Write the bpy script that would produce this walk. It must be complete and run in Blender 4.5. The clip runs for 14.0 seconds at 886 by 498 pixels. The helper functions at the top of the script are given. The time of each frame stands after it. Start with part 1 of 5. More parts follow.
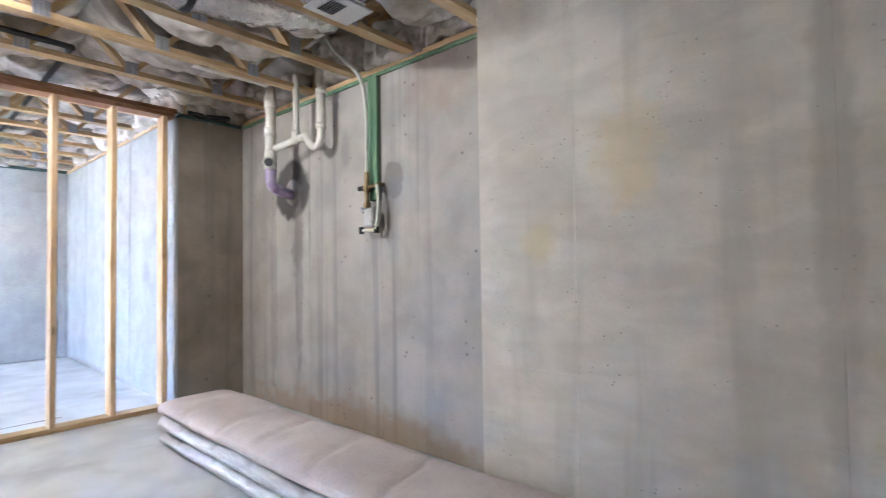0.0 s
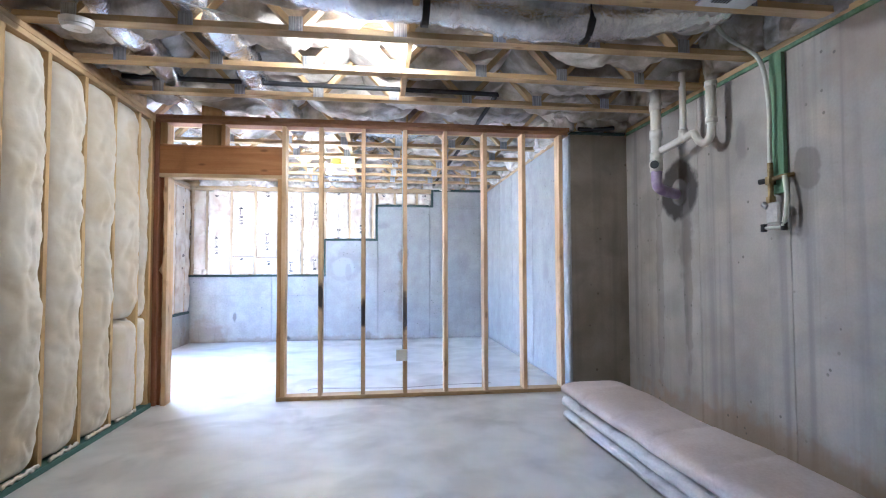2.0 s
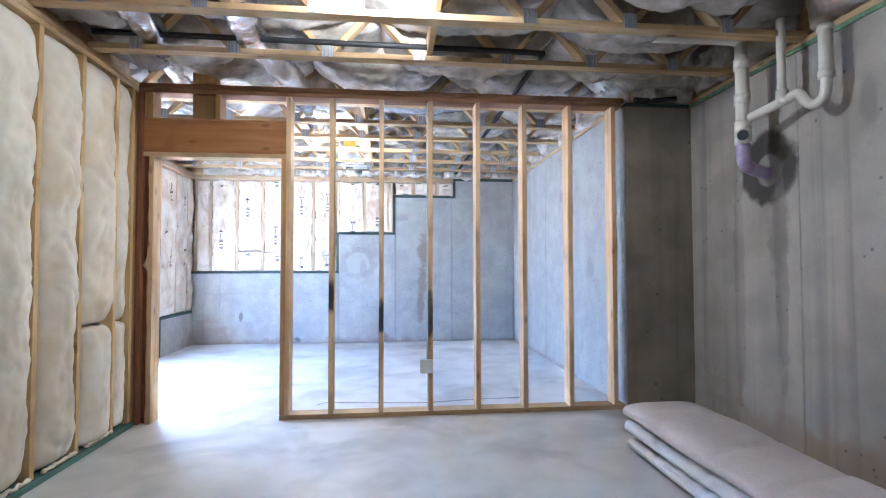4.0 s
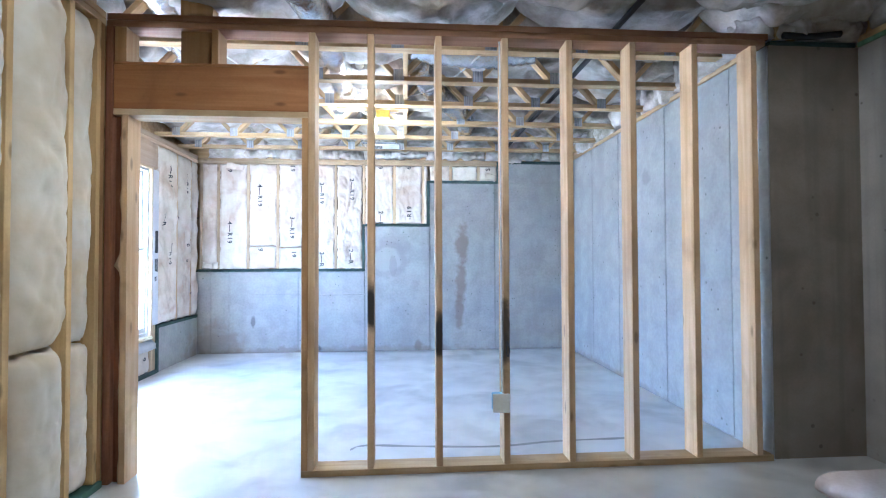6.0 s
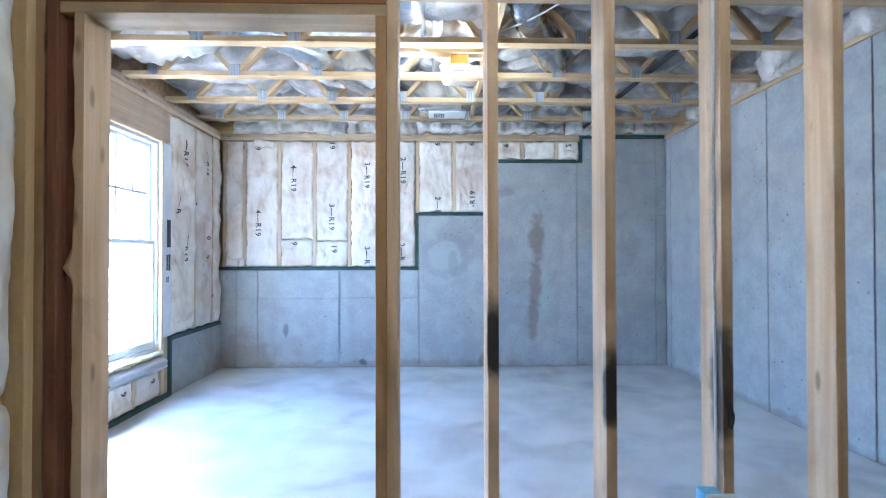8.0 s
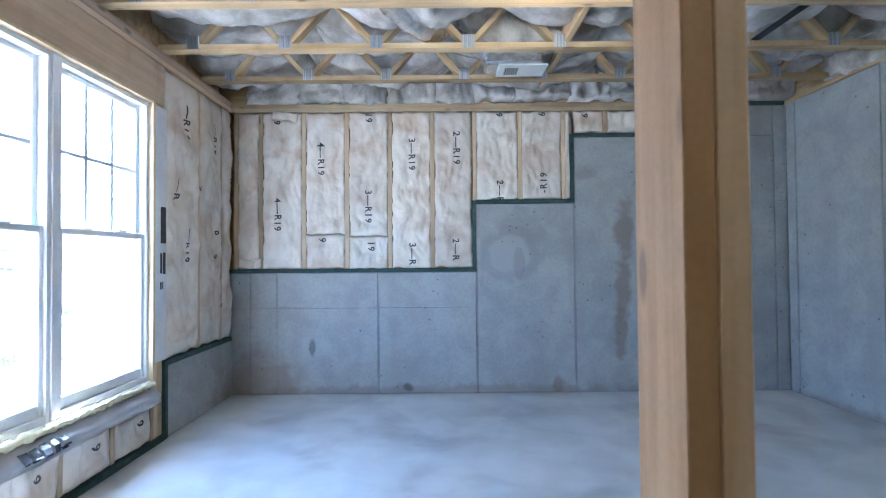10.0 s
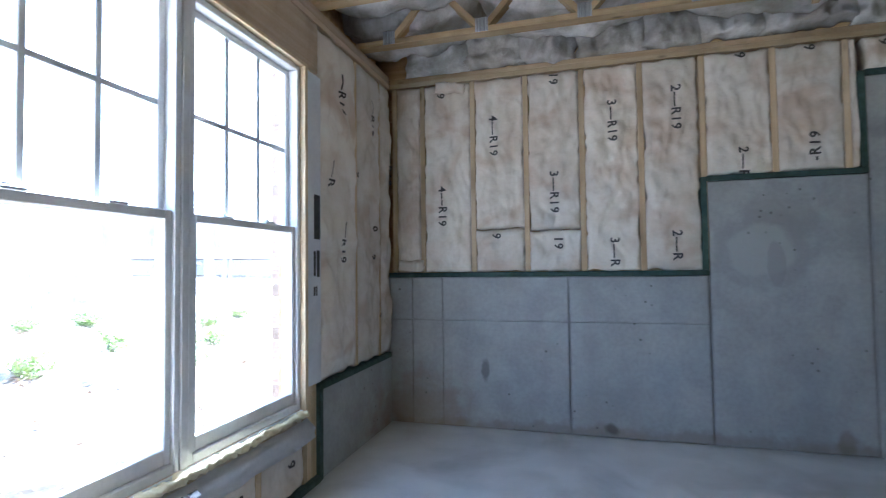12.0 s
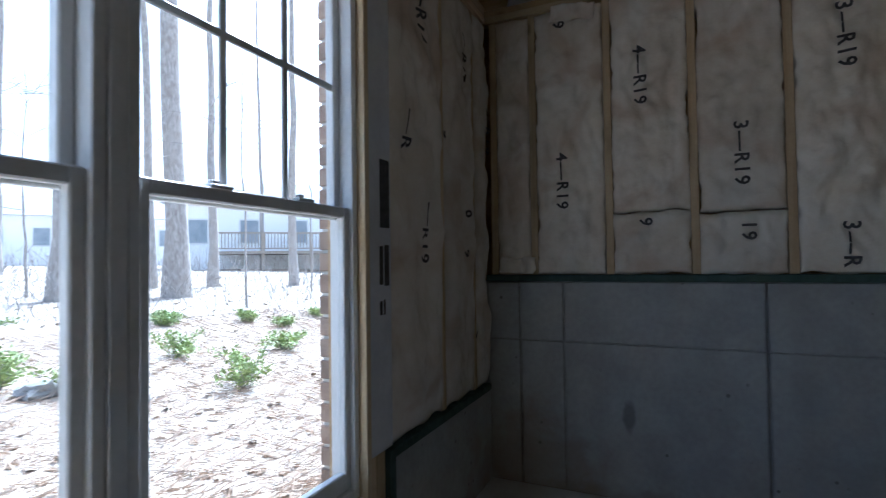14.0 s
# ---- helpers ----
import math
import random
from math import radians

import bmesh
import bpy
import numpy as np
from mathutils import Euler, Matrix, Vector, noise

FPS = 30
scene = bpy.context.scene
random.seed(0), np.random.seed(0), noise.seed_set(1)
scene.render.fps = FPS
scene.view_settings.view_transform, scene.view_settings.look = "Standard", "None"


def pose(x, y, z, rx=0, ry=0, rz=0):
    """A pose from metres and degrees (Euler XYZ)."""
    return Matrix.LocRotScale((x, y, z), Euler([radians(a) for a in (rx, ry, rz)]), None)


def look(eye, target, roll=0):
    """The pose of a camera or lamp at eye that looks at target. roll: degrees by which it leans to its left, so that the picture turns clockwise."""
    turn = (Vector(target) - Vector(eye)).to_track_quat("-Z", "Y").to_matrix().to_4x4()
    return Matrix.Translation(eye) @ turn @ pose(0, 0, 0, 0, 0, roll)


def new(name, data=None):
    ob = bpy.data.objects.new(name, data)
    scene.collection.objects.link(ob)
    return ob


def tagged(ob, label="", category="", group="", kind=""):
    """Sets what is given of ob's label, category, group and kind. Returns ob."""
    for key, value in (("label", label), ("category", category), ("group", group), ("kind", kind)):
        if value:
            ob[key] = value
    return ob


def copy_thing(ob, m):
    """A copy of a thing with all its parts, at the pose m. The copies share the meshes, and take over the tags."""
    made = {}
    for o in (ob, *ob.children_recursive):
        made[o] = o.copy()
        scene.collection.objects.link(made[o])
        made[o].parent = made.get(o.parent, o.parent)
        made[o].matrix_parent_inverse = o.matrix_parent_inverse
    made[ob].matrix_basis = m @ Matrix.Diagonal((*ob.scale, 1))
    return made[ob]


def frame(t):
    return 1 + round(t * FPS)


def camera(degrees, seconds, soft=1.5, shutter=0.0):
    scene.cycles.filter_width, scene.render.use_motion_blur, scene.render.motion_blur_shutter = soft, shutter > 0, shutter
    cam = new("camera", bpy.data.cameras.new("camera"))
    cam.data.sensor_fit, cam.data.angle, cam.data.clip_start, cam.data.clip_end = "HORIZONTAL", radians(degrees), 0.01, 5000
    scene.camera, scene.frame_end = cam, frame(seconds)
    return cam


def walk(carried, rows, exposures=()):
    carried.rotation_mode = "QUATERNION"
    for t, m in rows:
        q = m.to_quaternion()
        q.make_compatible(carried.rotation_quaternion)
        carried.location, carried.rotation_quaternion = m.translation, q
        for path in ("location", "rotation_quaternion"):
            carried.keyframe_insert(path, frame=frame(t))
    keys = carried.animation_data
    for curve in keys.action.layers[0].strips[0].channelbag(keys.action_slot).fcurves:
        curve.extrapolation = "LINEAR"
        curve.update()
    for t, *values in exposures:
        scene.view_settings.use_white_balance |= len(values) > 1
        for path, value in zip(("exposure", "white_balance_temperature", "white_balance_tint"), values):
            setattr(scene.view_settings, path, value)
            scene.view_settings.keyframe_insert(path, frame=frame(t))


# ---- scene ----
cam = camera(82.9, 14.0, soft=1.1, shutter=0.2)
PATH = [
    (0, (-0.208, -0.112, 1.246), (1.284, 1.218, 1.308), -0.8),
    (0.5, (-0.258, -0.122, 1.252), (0.818, 1.563, 1.32), -0.7),
    (1, (-0.373, -0.18, 1.241), (0.275, 1.71, 1.321), -0.3),
    (1.5, (-0.398, -0.224, 1.244), (-0.056, 1.746, 1.323), -0.2),
    (2, (-0.396, -0.227, 1.245), (-0.136, 1.755, 1.322), -0.2),
    (2.5, (-0.404, -0.19, 1.241), (-0.167, 1.794, 1.312), -0.2),
    (3, (-0.396, 0.013, 1.234), (-0.174, 1.999, 1.301), -0.2),
    (5.5, (-0.655, 1.387, 1.234), (-0.486, 3.379, 1.295), -0.1),
    (6, (-0.733, 1.699, 1.259), (-0.582, 3.693, 1.304), -0.2),
    (6.5, (-0.807, 2.035, 1.261), (-0.66, 4.029, 1.307), -0.2),
    (7, (-0.939, 2.333, 1.257), (-0.824, 4.329, 1.294), -0.4),
    (7.5, (-1.071, 2.616, 1.263), (-0.984, 4.614, 1.293), -0.5),
    (8, (-1.149, 2.977, 1.277), (-1.101, 4.976, 1.302), -0.1),
    (8.5, (-1.329, 3.236, 1.282), (-1.311, 5.236, 1.305), -0.2),
    (11, (-1.738, 4.68, 1.199), (-1.746, 6.68, 1.25), -0.7),
    (11.5, (-1.877, 4.877, 1.195), (-2.123, 6.861, 1.254), -0.7),
    (12, (-2.09, 5.07, 1.184), (-2.628, 6.995, 1.258), -0.7),
    (12.5, (-2.275, 5.298, 1.188), (-3.058, 7.137, 1.26), -0.8),
    (13, (-2.426, 5.534, 1.222), (-3.399, 7.28, 1.273), -0.5),
    (13.5, (-2.567, 5.743, 1.245), (-3.581, 7.467, 1.293), -0.5),
    (14, (-2.57, 6.025, 1.224), (-3.41, 7.839, 1.276), -0.8),
]
EXPOSURES = [(0.0, 6.9, 4550, 14), (0.5, 6.7, 4400, 12), (1.0, 6.42, 4330, 14), (2.0, 6.22, 4350, 15), (3.0, 6.15, 4350, 15), (6.0, 5.93, 4150, 10), (8.5, 5.3, 4050, 8), (11.0, 4.42, 4400, 8), (12.0, 3.85, 4550, 9), (13.0, 2.6, 4750, 9), (13.5, 2.02, 4780, 9), (14.0, 1.78, 4780, 9)]
walk(cam, [(t, look(eye, target, roll)) for t, eye, target, roll in PATH], EXPOSURES)

# ---- daylight and bulbs ----
world = bpy.data.worlds.new("sky")
scene.world = world
world.use_nodes = True
sky = world.node_tree.nodes.new("ShaderNodeTexSky")
sky.sky_type = "NISHITA"
sky.sun_disc = False
sky.sun_elevation, sky.sun_rotation = radians(48), radians(340.8)
sky.air_density, sky.dust_density, sky.ozone_density = 1.0, 3.0, 1.0
world.node_tree.nodes["Background"].inputs["Strength"].default_value = 0.15
haze = world.node_tree.nodes.new("ShaderNodeHueSaturation")
haze.inputs["Saturation"].default_value = 0.6
world.node_tree.links.new(sky.outputs[0], haze.inputs["Color"])
world.node_tree.links.new(haze.outputs[0], world.node_tree.nodes["Background"].inputs["Color"])

sun_data = bpy.data.lights.new("sun", "SUN")
sun_data.energy, sun_data.angle, sun_data.color = 5.0, radians(20), (1.0, 0.96, 0.9)
sun = new("sun", sun_data)
sun.matrix_world = look((-8, 23, 27), (0, 0, 0))


def bulb_light(x, y, z, watts):
    data = bpy.data.lights.new("bulb_light", "POINT")
    data.energy, data.shadow_soft_size, data.color = watts, 0.035, (1.0, 0.78, 0.5)
    new("bulb_light", data).location = (x, y, z)


bulb_light(-0.43, 3.24, 2.725, 0.36)
bulb_light(-1.03, 6.56, 2.535, 0.17)


# ---- materials ----
def node(nt, kind, **values):
    n = nt.nodes.new(kind)
    for key, value in values.items():
        n.inputs[key].default_value = value
    return n


def ramp(nt, source, low, high):
    n = node(nt, "ShaderNodeMapRange", **{"From Min": low, "From Max": high})
    n.interpolation_type = "SMOOTHSTEP"
    nt.links.new(source, n.inputs["Value"])
    return n.outputs["Result"]


def blend(nt, factor, a, b, kind="MIX"):
    n = nt.nodes.new("ShaderNodeMix")
    n.data_type, n.blend_type = "RGBA", kind
    for slot, value in ((0, factor), (6, a), (7, b)):
        if isinstance(value, (tuple, float, int)):
            n.inputs[slot].default_value = value if not isinstance(value, tuple) else (*value, 1)
        else:
            nt.links.new(value, n.inputs[slot])
    return n.outputs[2]


def times(nt, a, b, op="MULTIPLY"):
    n = nt.nodes.new("ShaderNodeMath")
    n.operation = op
    for slot, value in ((0, a), (1, b)):
        if isinstance(value, (float, int)):
            n.inputs[slot].default_value = value
        else:
            nt.links.new(value, n.inputs[slot])
    return n.outputs[0]


def surface(name, c1, c2, grain=(8, 8, 8), rough=0.8, bump=0.2, stain=None, stain_scale=1.5, stain_amount=0.5,
            metal=0.0, vary=0.0, pits=0.0, spots=(), streak=None, fine=60.0, sheen=0.0, coat=0.0, knots=None, speckle=0.2):
    """A worn surface: grain between two colours, broad stains, streaks, pits and single spots, both dirt and painted
    shade.
    """
    m = bpy.data.materials.new(name)
    m.use_nodes = True
    nt = m.node_tree
    shader = nt.nodes["Principled BSDF"]
    coords = nt.nodes.new("ShaderNodeTexCoord").outputs["Object"]
    info = nt.nodes.new("ShaderNodeObjectInfo")
    place = coords
    if vary:
        shift = nt.nodes.new("ShaderNodeVectorMath")
        shift.operation = "MULTIPLY_ADD"
        nt.links.new(info.outputs["Random"], shift.inputs[0])
        shift.inputs[1].default_value = (37, 53, 71)
        nt.links.new(coords, shift.inputs[2])
        place = shift.outputs[0]

    def noisy(scale, detail=5.0, distort=0.0):
        if isinstance(scale, tuple):
            mp = nt.nodes.new("ShaderNodeMapping")
            mp.inputs["Scale"].default_value = scale
            nt.links.new(place, mp.inputs["Vector"])
            n = node(nt, "ShaderNodeTexNoise", Scale=1.0, Detail=detail, Distortion=distort)
            nt.links.new(mp.outputs[0], n.inputs["Vector"])
        else:
            n = node(nt, "ShaderNodeTexNoise", Scale=scale, Detail=detail, Distortion=distort)
            nt.links.new(place, n.inputs["Vector"])
        return n.outputs["Fac"]

    g = noisy(grain, 6.0, 0.4)
    colour = blend(nt, ramp(nt, g, 0.3, 0.7), c1, c2)
    fine_noise = noisy(fine, 3.0)
    colour = blend(nt, speckle, colour, blend(nt, ramp(nt, fine_noise, 0.3, 0.7), (0.35, 0.35, 0.35), (0.65, 0.65, 0.65)), "OVERLAY")
    if stain:
        colour = blend(nt, times(nt, ramp(nt, noisy(stain_scale, 6.0, 0.6), 0.48, 0.72), stain_amount), colour, stain)
    if streak:
        scol, sscale, samount = streak
        colour = blend(nt, times(nt, ramp(nt, noisy(sscale, 4.0, 0.3), 0.5, 0.7), samount), colour, scol)
    if knots:
        mp = nt.nodes.new("ShaderNodeMapping")
        mp.inputs["Scale"].default_value = knots
        nt.links.new(place, mp.inputs["Vector"])
        v = node(nt, "ShaderNodeTexVoronoi", Scale=1.0)
        nt.links.new(mp.outputs[0], v.inputs["Vector"])
        colour = blend(nt, times(nt, ramp(nt, v.outputs["Distance"], 0.17, 0.06), 0.7), colour, tuple(c * 0.35 for c in c2))
    for centre, radii, scol, amount, *ragged in spots:
        mp = nt.nodes.new("ShaderNodeMapping")
        mp.vector_type = "TEXTURE"
        mp.inputs["Location"].default_value = centre
        mp.inputs["Scale"].default_value = radii
        nt.links.new(coords, mp.inputs["Vector"])
        ln = nt.nodes.new("ShaderNodeVectorMath")
        ln.operation = "LENGTH"
        nt.links.new(mp.outputs[0], ln.inputs[0])
        edge = times(nt, ln.outputs["Value"], times(nt, noisy(9.0, 4.0), ragged[0] if ragged else 1.5), "ADD")
        colour = blend(nt, times(nt, ramp(nt, edge, *((1.95, 1.25) if not ragged else (1.25 + ragged[0] / 2, 1.0 + ragged[0] / 2))), amount), colour, scol)
    height = times(nt, g, 0.6)
    height = times(nt, height, times(nt, fine_noise, 0.4), "ADD")
    if pits:
        v = node(nt, "ShaderNodeTexVoronoi", Scale=pits)
        nt.links.new(place, v.inputs["Vector"])
        hole = ramp(nt, v.outputs["Distance"], 0.15, 0.08)
        gate = ramp(nt, noisy(3.0, 2.0), 0.5, 0.6)
        hole = times(nt, hole, gate)
        colour = blend(nt, times(nt, hole, 0.75), colour, tuple(c * 0.3 for c in c1))
        height = times(nt, height, hole, "SUBTRACT")
    if vary:
        value = node(nt, "ShaderNodeMapRange", **{"To Min": 1 - vary, "To Max": 1 + vary})
        nt.links.new(info.outputs["Random"], value.inputs["Value"])
        hsv = nt.nodes.new("ShaderNodeHueSaturation")
        nt.links.new(value.outputs[0], hsv.inputs["Value"])
        nt.links.new(colour, hsv.inputs["Color"])
        colour = hsv.outputs[0]
    nt.links.new(colour, shader.inputs["Base Color"])
    rn = node(nt, "ShaderNodeMapRange", **{"To Min": max(0.03, rough - 0.12), "To Max": min(1.0, rough + 0.12)})
    nt.links.new(g, rn.inputs["Value"])
    nt.links.new(rn.outputs[0], shader.inputs["Roughness"])
    shader.inputs["Metallic"].default_value = metal
    shader.inputs["Sheen Weight"].default_value = sheen
    shader.inputs["Coat Weight"].default_value = coat
    bn = node(nt, "ShaderNodeBump", Strength=bump, Distance=0.01)
    nt.links.new(height, bn.inputs["Height"])
    nt.links.new(bn.outputs[0], shader.inputs["Normal"])
    return m


def lumber(name, long_axis, c1=(0.57, 0.42, 0.22), c2=(0.44, 0.30, 0.135), spots=()):
    scale, knots = [24.0, 24.0, 24.0], [9.0, 9.0, 9.0]
    scale[long_axis], knots[long_axis] = 1.3, 3.2
    return surface(name, c1, c2, tuple(scale), 0.68, 0.15, tuple(c * 0.55 for c in c2), 2.3, 0.55, vary=0.2, fine=90.0, knots=tuple(knots), speckle=0.12, spots=spots)


SOOT = (0.014, 0.013, 0.012)
wood_x, wood_y, wood_z = lumber("pine_lumber_x", 0), lumber("pine_lumber_y", 1), lumber("pine_lumber_z", 2)
# studs of the partition, with three black smears
wood_smeared = lumber("smeared_stud_lumber", 2, (0.60, 0.43, 0.24), (0.49, 0.32, 0.15), spots=[((-0.935, 4.69, 0.98), (0.06, 0.05, 0.13), SOOT, 0.95), ((-0.529, 4.69, 0.835), (0.06, 0.05, 0.14), SOOT, 0.95),
                                                      ((-0.135, 4.69, 0.82), (0.05, 0.09, 0.24), SOOT, 0.85)])
wood_golden = lumber("golden_stud_lumber", 2, (0.60, 0.43, 0.19), (0.49, 0.33, 0.13))
pale_x, pale_z = lumber("pale_plate_lumber", 0, (0.58, 0.45, 0.27), (0.47, 0.34, 0.18)), lumber("pale_stud_lumber", 2, (0.58, 0.45, 0.28), (0.47, 0.34, 0.19))
pale_y = lumber("pale_header_lumber", 1, (0.60, 0.47, 0.33), (0.50, 0.37, 0.24))
orange_x = lumber("orange_header_lumber", 0, (0.36, 0.17, 0.05), (0.27, 0.115, 0.03))
brown_x = lumber("brown_plate_lumber", 0, (0.30, 0.16, 0.075), (0.23, 0.115, 0.05))
orange_z = lumber("orange_post_lumber", 2, (0.38, 0.225, 0.085), (0.30, 0.165, 0.055))
treated = surface("treated_green_lumber", (0.05, 0.088, 0.077), (0.034, 0.062, 0.055), (20, 20, 20), 0.75, 0.15, (0.09, 0.13, 0.09), 3, 0.4, vary=0.1)
treated_pale = surface("pale_treated_lumber", (0.10, 0.19, 0.15), (0.07, 0.14, 0.11), (20, 2, 20), 0.75, 0.15, (0.16, 0.22, 0.17), 3, 0.4)
treated_light = surface("green_board", (0.21, 0.35, 0.21), (0.15, 0.27, 0.155), (40, 40, 3), 0.75, 0.15, (0.3, 0.36, 0.2), 3, 0.4)
CONC1, CONC2 = (0.385, 0.385, 0.377), (0.325, 0.325, 0.32)
concrete_floor = surface("concrete_floor", (0.59, 0.585, 0.57), (0.48, 0.475, 0.465), 3.0, 0.34, 0.06, (0.29, 0.285, 0.28), 1.5, 0.75, fine=120, speckle=0.08,
                         streak=((0.58, 0.575, 0.56), (1.1, 2.6, 1.0), 0.3), spots=[((-0.75, 4.42, 0.0), (0.45, 0.05, 0.5), (0.62, 0.61, 0.59), 0.6)])
BROWN = (0.19, 0.155, 0.12)
concrete_back = surface("concrete_back_wall", CONC1, CONC2, 5.0, 0.85, 0.35, (0.23, 0.23, 0.23), 1.3, 0.4, pits=14.0, speckle=0.18, fine=35,
                        streak=((0.27, 0.26, 0.25), (3.0, 3.0, 0.5), 0.4),
                        spots=[((-2.195, 8.74, 0.5), (0.016, 0.5, 0.7), (0.18, 0.18, 0.18), 0.35), ((-1.29, 8.74, 0.6), (0.016, 0.5, 0.9), (0.18, 0.18, 0.18), 0.35), ((-0.386, 8.74, 1.1), (0.016, 0.5, 1.3), (0.18, 0.18, 0.18), 0.35), ((0.54, 8.74, 1.2), (0.016, 0.5, 1.4), (0.18, 0.18, 0.18), 0.35), ((-1.6, 8.74, 0.0), (2.2, 0.5, 0.09), (0.2, 0.17, 0.13), 0.55), ((-3.3, 8.74, 0.1), (0.35, 0.5, 0.35), (0.25, 0.19, 0.14), 0.5), ((-0.9, 8.74, 1.5), (0.3, 0.5, 0.2), (0.22, 0.22, 0.22), 0.4), ((-0.98, 8.74, 1.27), (0.25, 0.5, 0.23), (0.24, 0.24, 0.24), 0.4, 0.7), ((-0.98, 8.74, 1.27), (0.17, 0.5, 0.15), CONC1, 0.7, 0.7), ((-0.90, 8.74, 1.18), (0.05, 0.5, 0.13), (0.22, 0.22, 0.22), 0.4, 0.6), ((0.07, 8.74, 1.45), (0.10, 0.5, 0.32), BROWN, 0.75), ((0.05, 8.74, 0.95), (0.09, 0.5, 0.30), BROWN, 0.7),
                               ((0.03, 8.74, 0.50), (0.07, 0.5, 0.25), BROWN, 0.65), ((-1.92, 8.74, 0.06), (0.05, 0.5, 0.05), (0.08, 0.07, 0.06), 0.8),
                               ((-2.80, 8.74, 0.42), (0.03, 0.5, 0.09), (0.12, 0.12, 0.12), 0.7), ((-0.30, 8.74, 2.0), (0.12, 0.5, 0.06), (0.2, 0.2, 0.2), 0.5),
                               ((-0.55, 8.74, 0.08), (0.05, 0.5, 0.1), BROWN, 0.6)])
concrete_far = surface("concrete_far_right_wall", CONC1, CONC2, 5.0, 0.85, 0.35, (0.28, 0.28, 0.28), 1.3, 0.4, pits=12.0, speckle=0.18, fine=35,
                       streak=((0.3, 0.3, 0.3), (4.0, 4.0, 0.4), 0.4),
                       spots=[((1.58, 6.0, 1.3), (0.5, 0.018, 1.6), (0.19, 0.19, 0.19), 0.30), ((1.58, 6.98, 1.3), (0.5, 0.018, 1.6), (0.19, 0.19, 0.19), 0.30), ((1.58, 7.74, 1.3), (0.5, 0.018, 1.6), (0.19, 0.19, 0.19), 0.30), ((1.58, 8.62, 1.3), (0.5, 0.018, 1.6), (0.19, 0.19, 0.19), 0.30), ((1.58, 7.3, 0.0), (0.5, 1.6, 0.07), (0.2, 0.18, 0.15), 0.5), ((1.58, 6.35, 2.05), (0.5, 0.1, 0.08), (0.22, 0.22, 0.22), 0.6), ((1.58, 5.5, 1.2), (0.5, 0.12, 0.12), (0.25, 0.25, 0.25), 0.5)])
concrete_right = surface("concrete_right_wall", (0.46, 0.428, 0.388), (0.37, 0.342, 0.306), 3.2, 0.85, 0.25, (0.29, 0.275, 0.25), 1.6, 0.4, pits=11.0, speckle=0.10,
                         streak=((0.22, 0.215, 0.21), (9.0, 9.0, 0.22), 0.55),
                         spots=[((2.2, 3.81, 1.92), (0.5, 0.235, 0.23), (0.05, 0.044, 0.04), 0.95, 0.5), ((2.2, 3.80, 1.90), (0.5, 0.10, 0.10), (0.34, 0.32, 0.30), 0.95, 0.4),
                                # the tall narrow spots at y 3.70 and 4.12 paint shadows of the studs
                                ((2.2, 3.72, 1.45), (0.5, 0.10, 0.35), (0.16, 0.15, 0.14), 0.5), ((2.2, 2.50, 1.85), (0.5, 0.085, 0.11), (0.16, 0.145, 0.13), 0.6, 1.0), ((2.2, 2.55, 1.66), (0.5, 0.05, 0.25), (0.22, 0.2, 0.18), 0.4, 1.0), ((2.2, 3.70, 1.2), (0.5, 0.05, 0.7), (0.2, 0.18, 0.16), 0.45, 1.2), ((2.2, 4.12, 1.1), (0.5, 0.05, 0.9), (0.2, 0.18, 0.16), 0.4, 1.2),
                                ((2.2, 3.1, 0.04), (0.5, 1.5, 0.20), (0.33, 0.22, 0.12), 0.5), ((2.2, 3.05, 2.15), (0.5, 0.06, 0.2), (0.24, 0.23, 0.22), 0.6),
                                ((2.2, 2.1, 2.45), (0.5, 0.35, 0.25), (0.36, 0.27, 0.20), 0.4)])
concrete_near = surface("concrete_near_wall", (0.68, 0.63, 0.545), (0.58, 0.535, 0.455), (3, 3, 9), 0.85, 0.3, (0.40, 0.37, 0.32), 1.6, 0.45, pits=24.0, speckle=0.10,
                        streak=((0.32, 0.30, 0.25), (5.0, 5.0, 0.4), 0.4),
                        spots=[((2.0, 1.22, 1.33), (0.5, 0.10, 0.11), (0.64, 0.52, 0.26), 0.6), ((2.0, 0.75, 1.74), (0.5, 0.16, 0.26), (0.66, 0.52, 0.27), 0.5), ((2.0, 0.02, 1.5), (0.5, 0.07, 1.4), (0.36, 0.33, 0.28), 0.45), ((2.0, 1.30, 1.6), (0.5, 0.2, 0.9), (0.44, 0.40, 0.34), 0.35)])
# darker, browner concrete: the return wall's shade and bulb tint put into the colour
concrete_shaded = surface("concrete_return_wall", (0.29, 0.245, 0.19), (0.20, 0.165, 0.125), 2.6, 0.85, 0.25, (0.17, 0.15, 0.12), 1.6, 0.5, pits=9.0, speckle=0.10,
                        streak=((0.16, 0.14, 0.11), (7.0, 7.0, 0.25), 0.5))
fibre = surface("white_fibreglass", (0.77, 0.72, 0.615), (0.69, 0.62, 0.485), 5.0, 0.95, 0.22, (0.62, 0.49, 0.28), 2.2, 0.5, vary=0.06, fine=40, sheen=0.2, speckle=0.08)
fibre_paper = surface("cream_batt_facing", (0.73, 0.68, 0.60), (0.63, 0.56, 0.46), 4.0, 0.9, 0.5, (0.50, 0.37, 0.26), 3.2, 0.7, vary=0.10, fine=45, speckle=0.12)
fibre_ceiling = surface("ceiling_fibreglass", (0.66, 0.62, 0.57), (0.33, 0.30, 0.25), 5.0, 0.85, 0.7, (0.30, 0.25, 0.19), 2.6, 0.6, vary=0.12, fine=60)
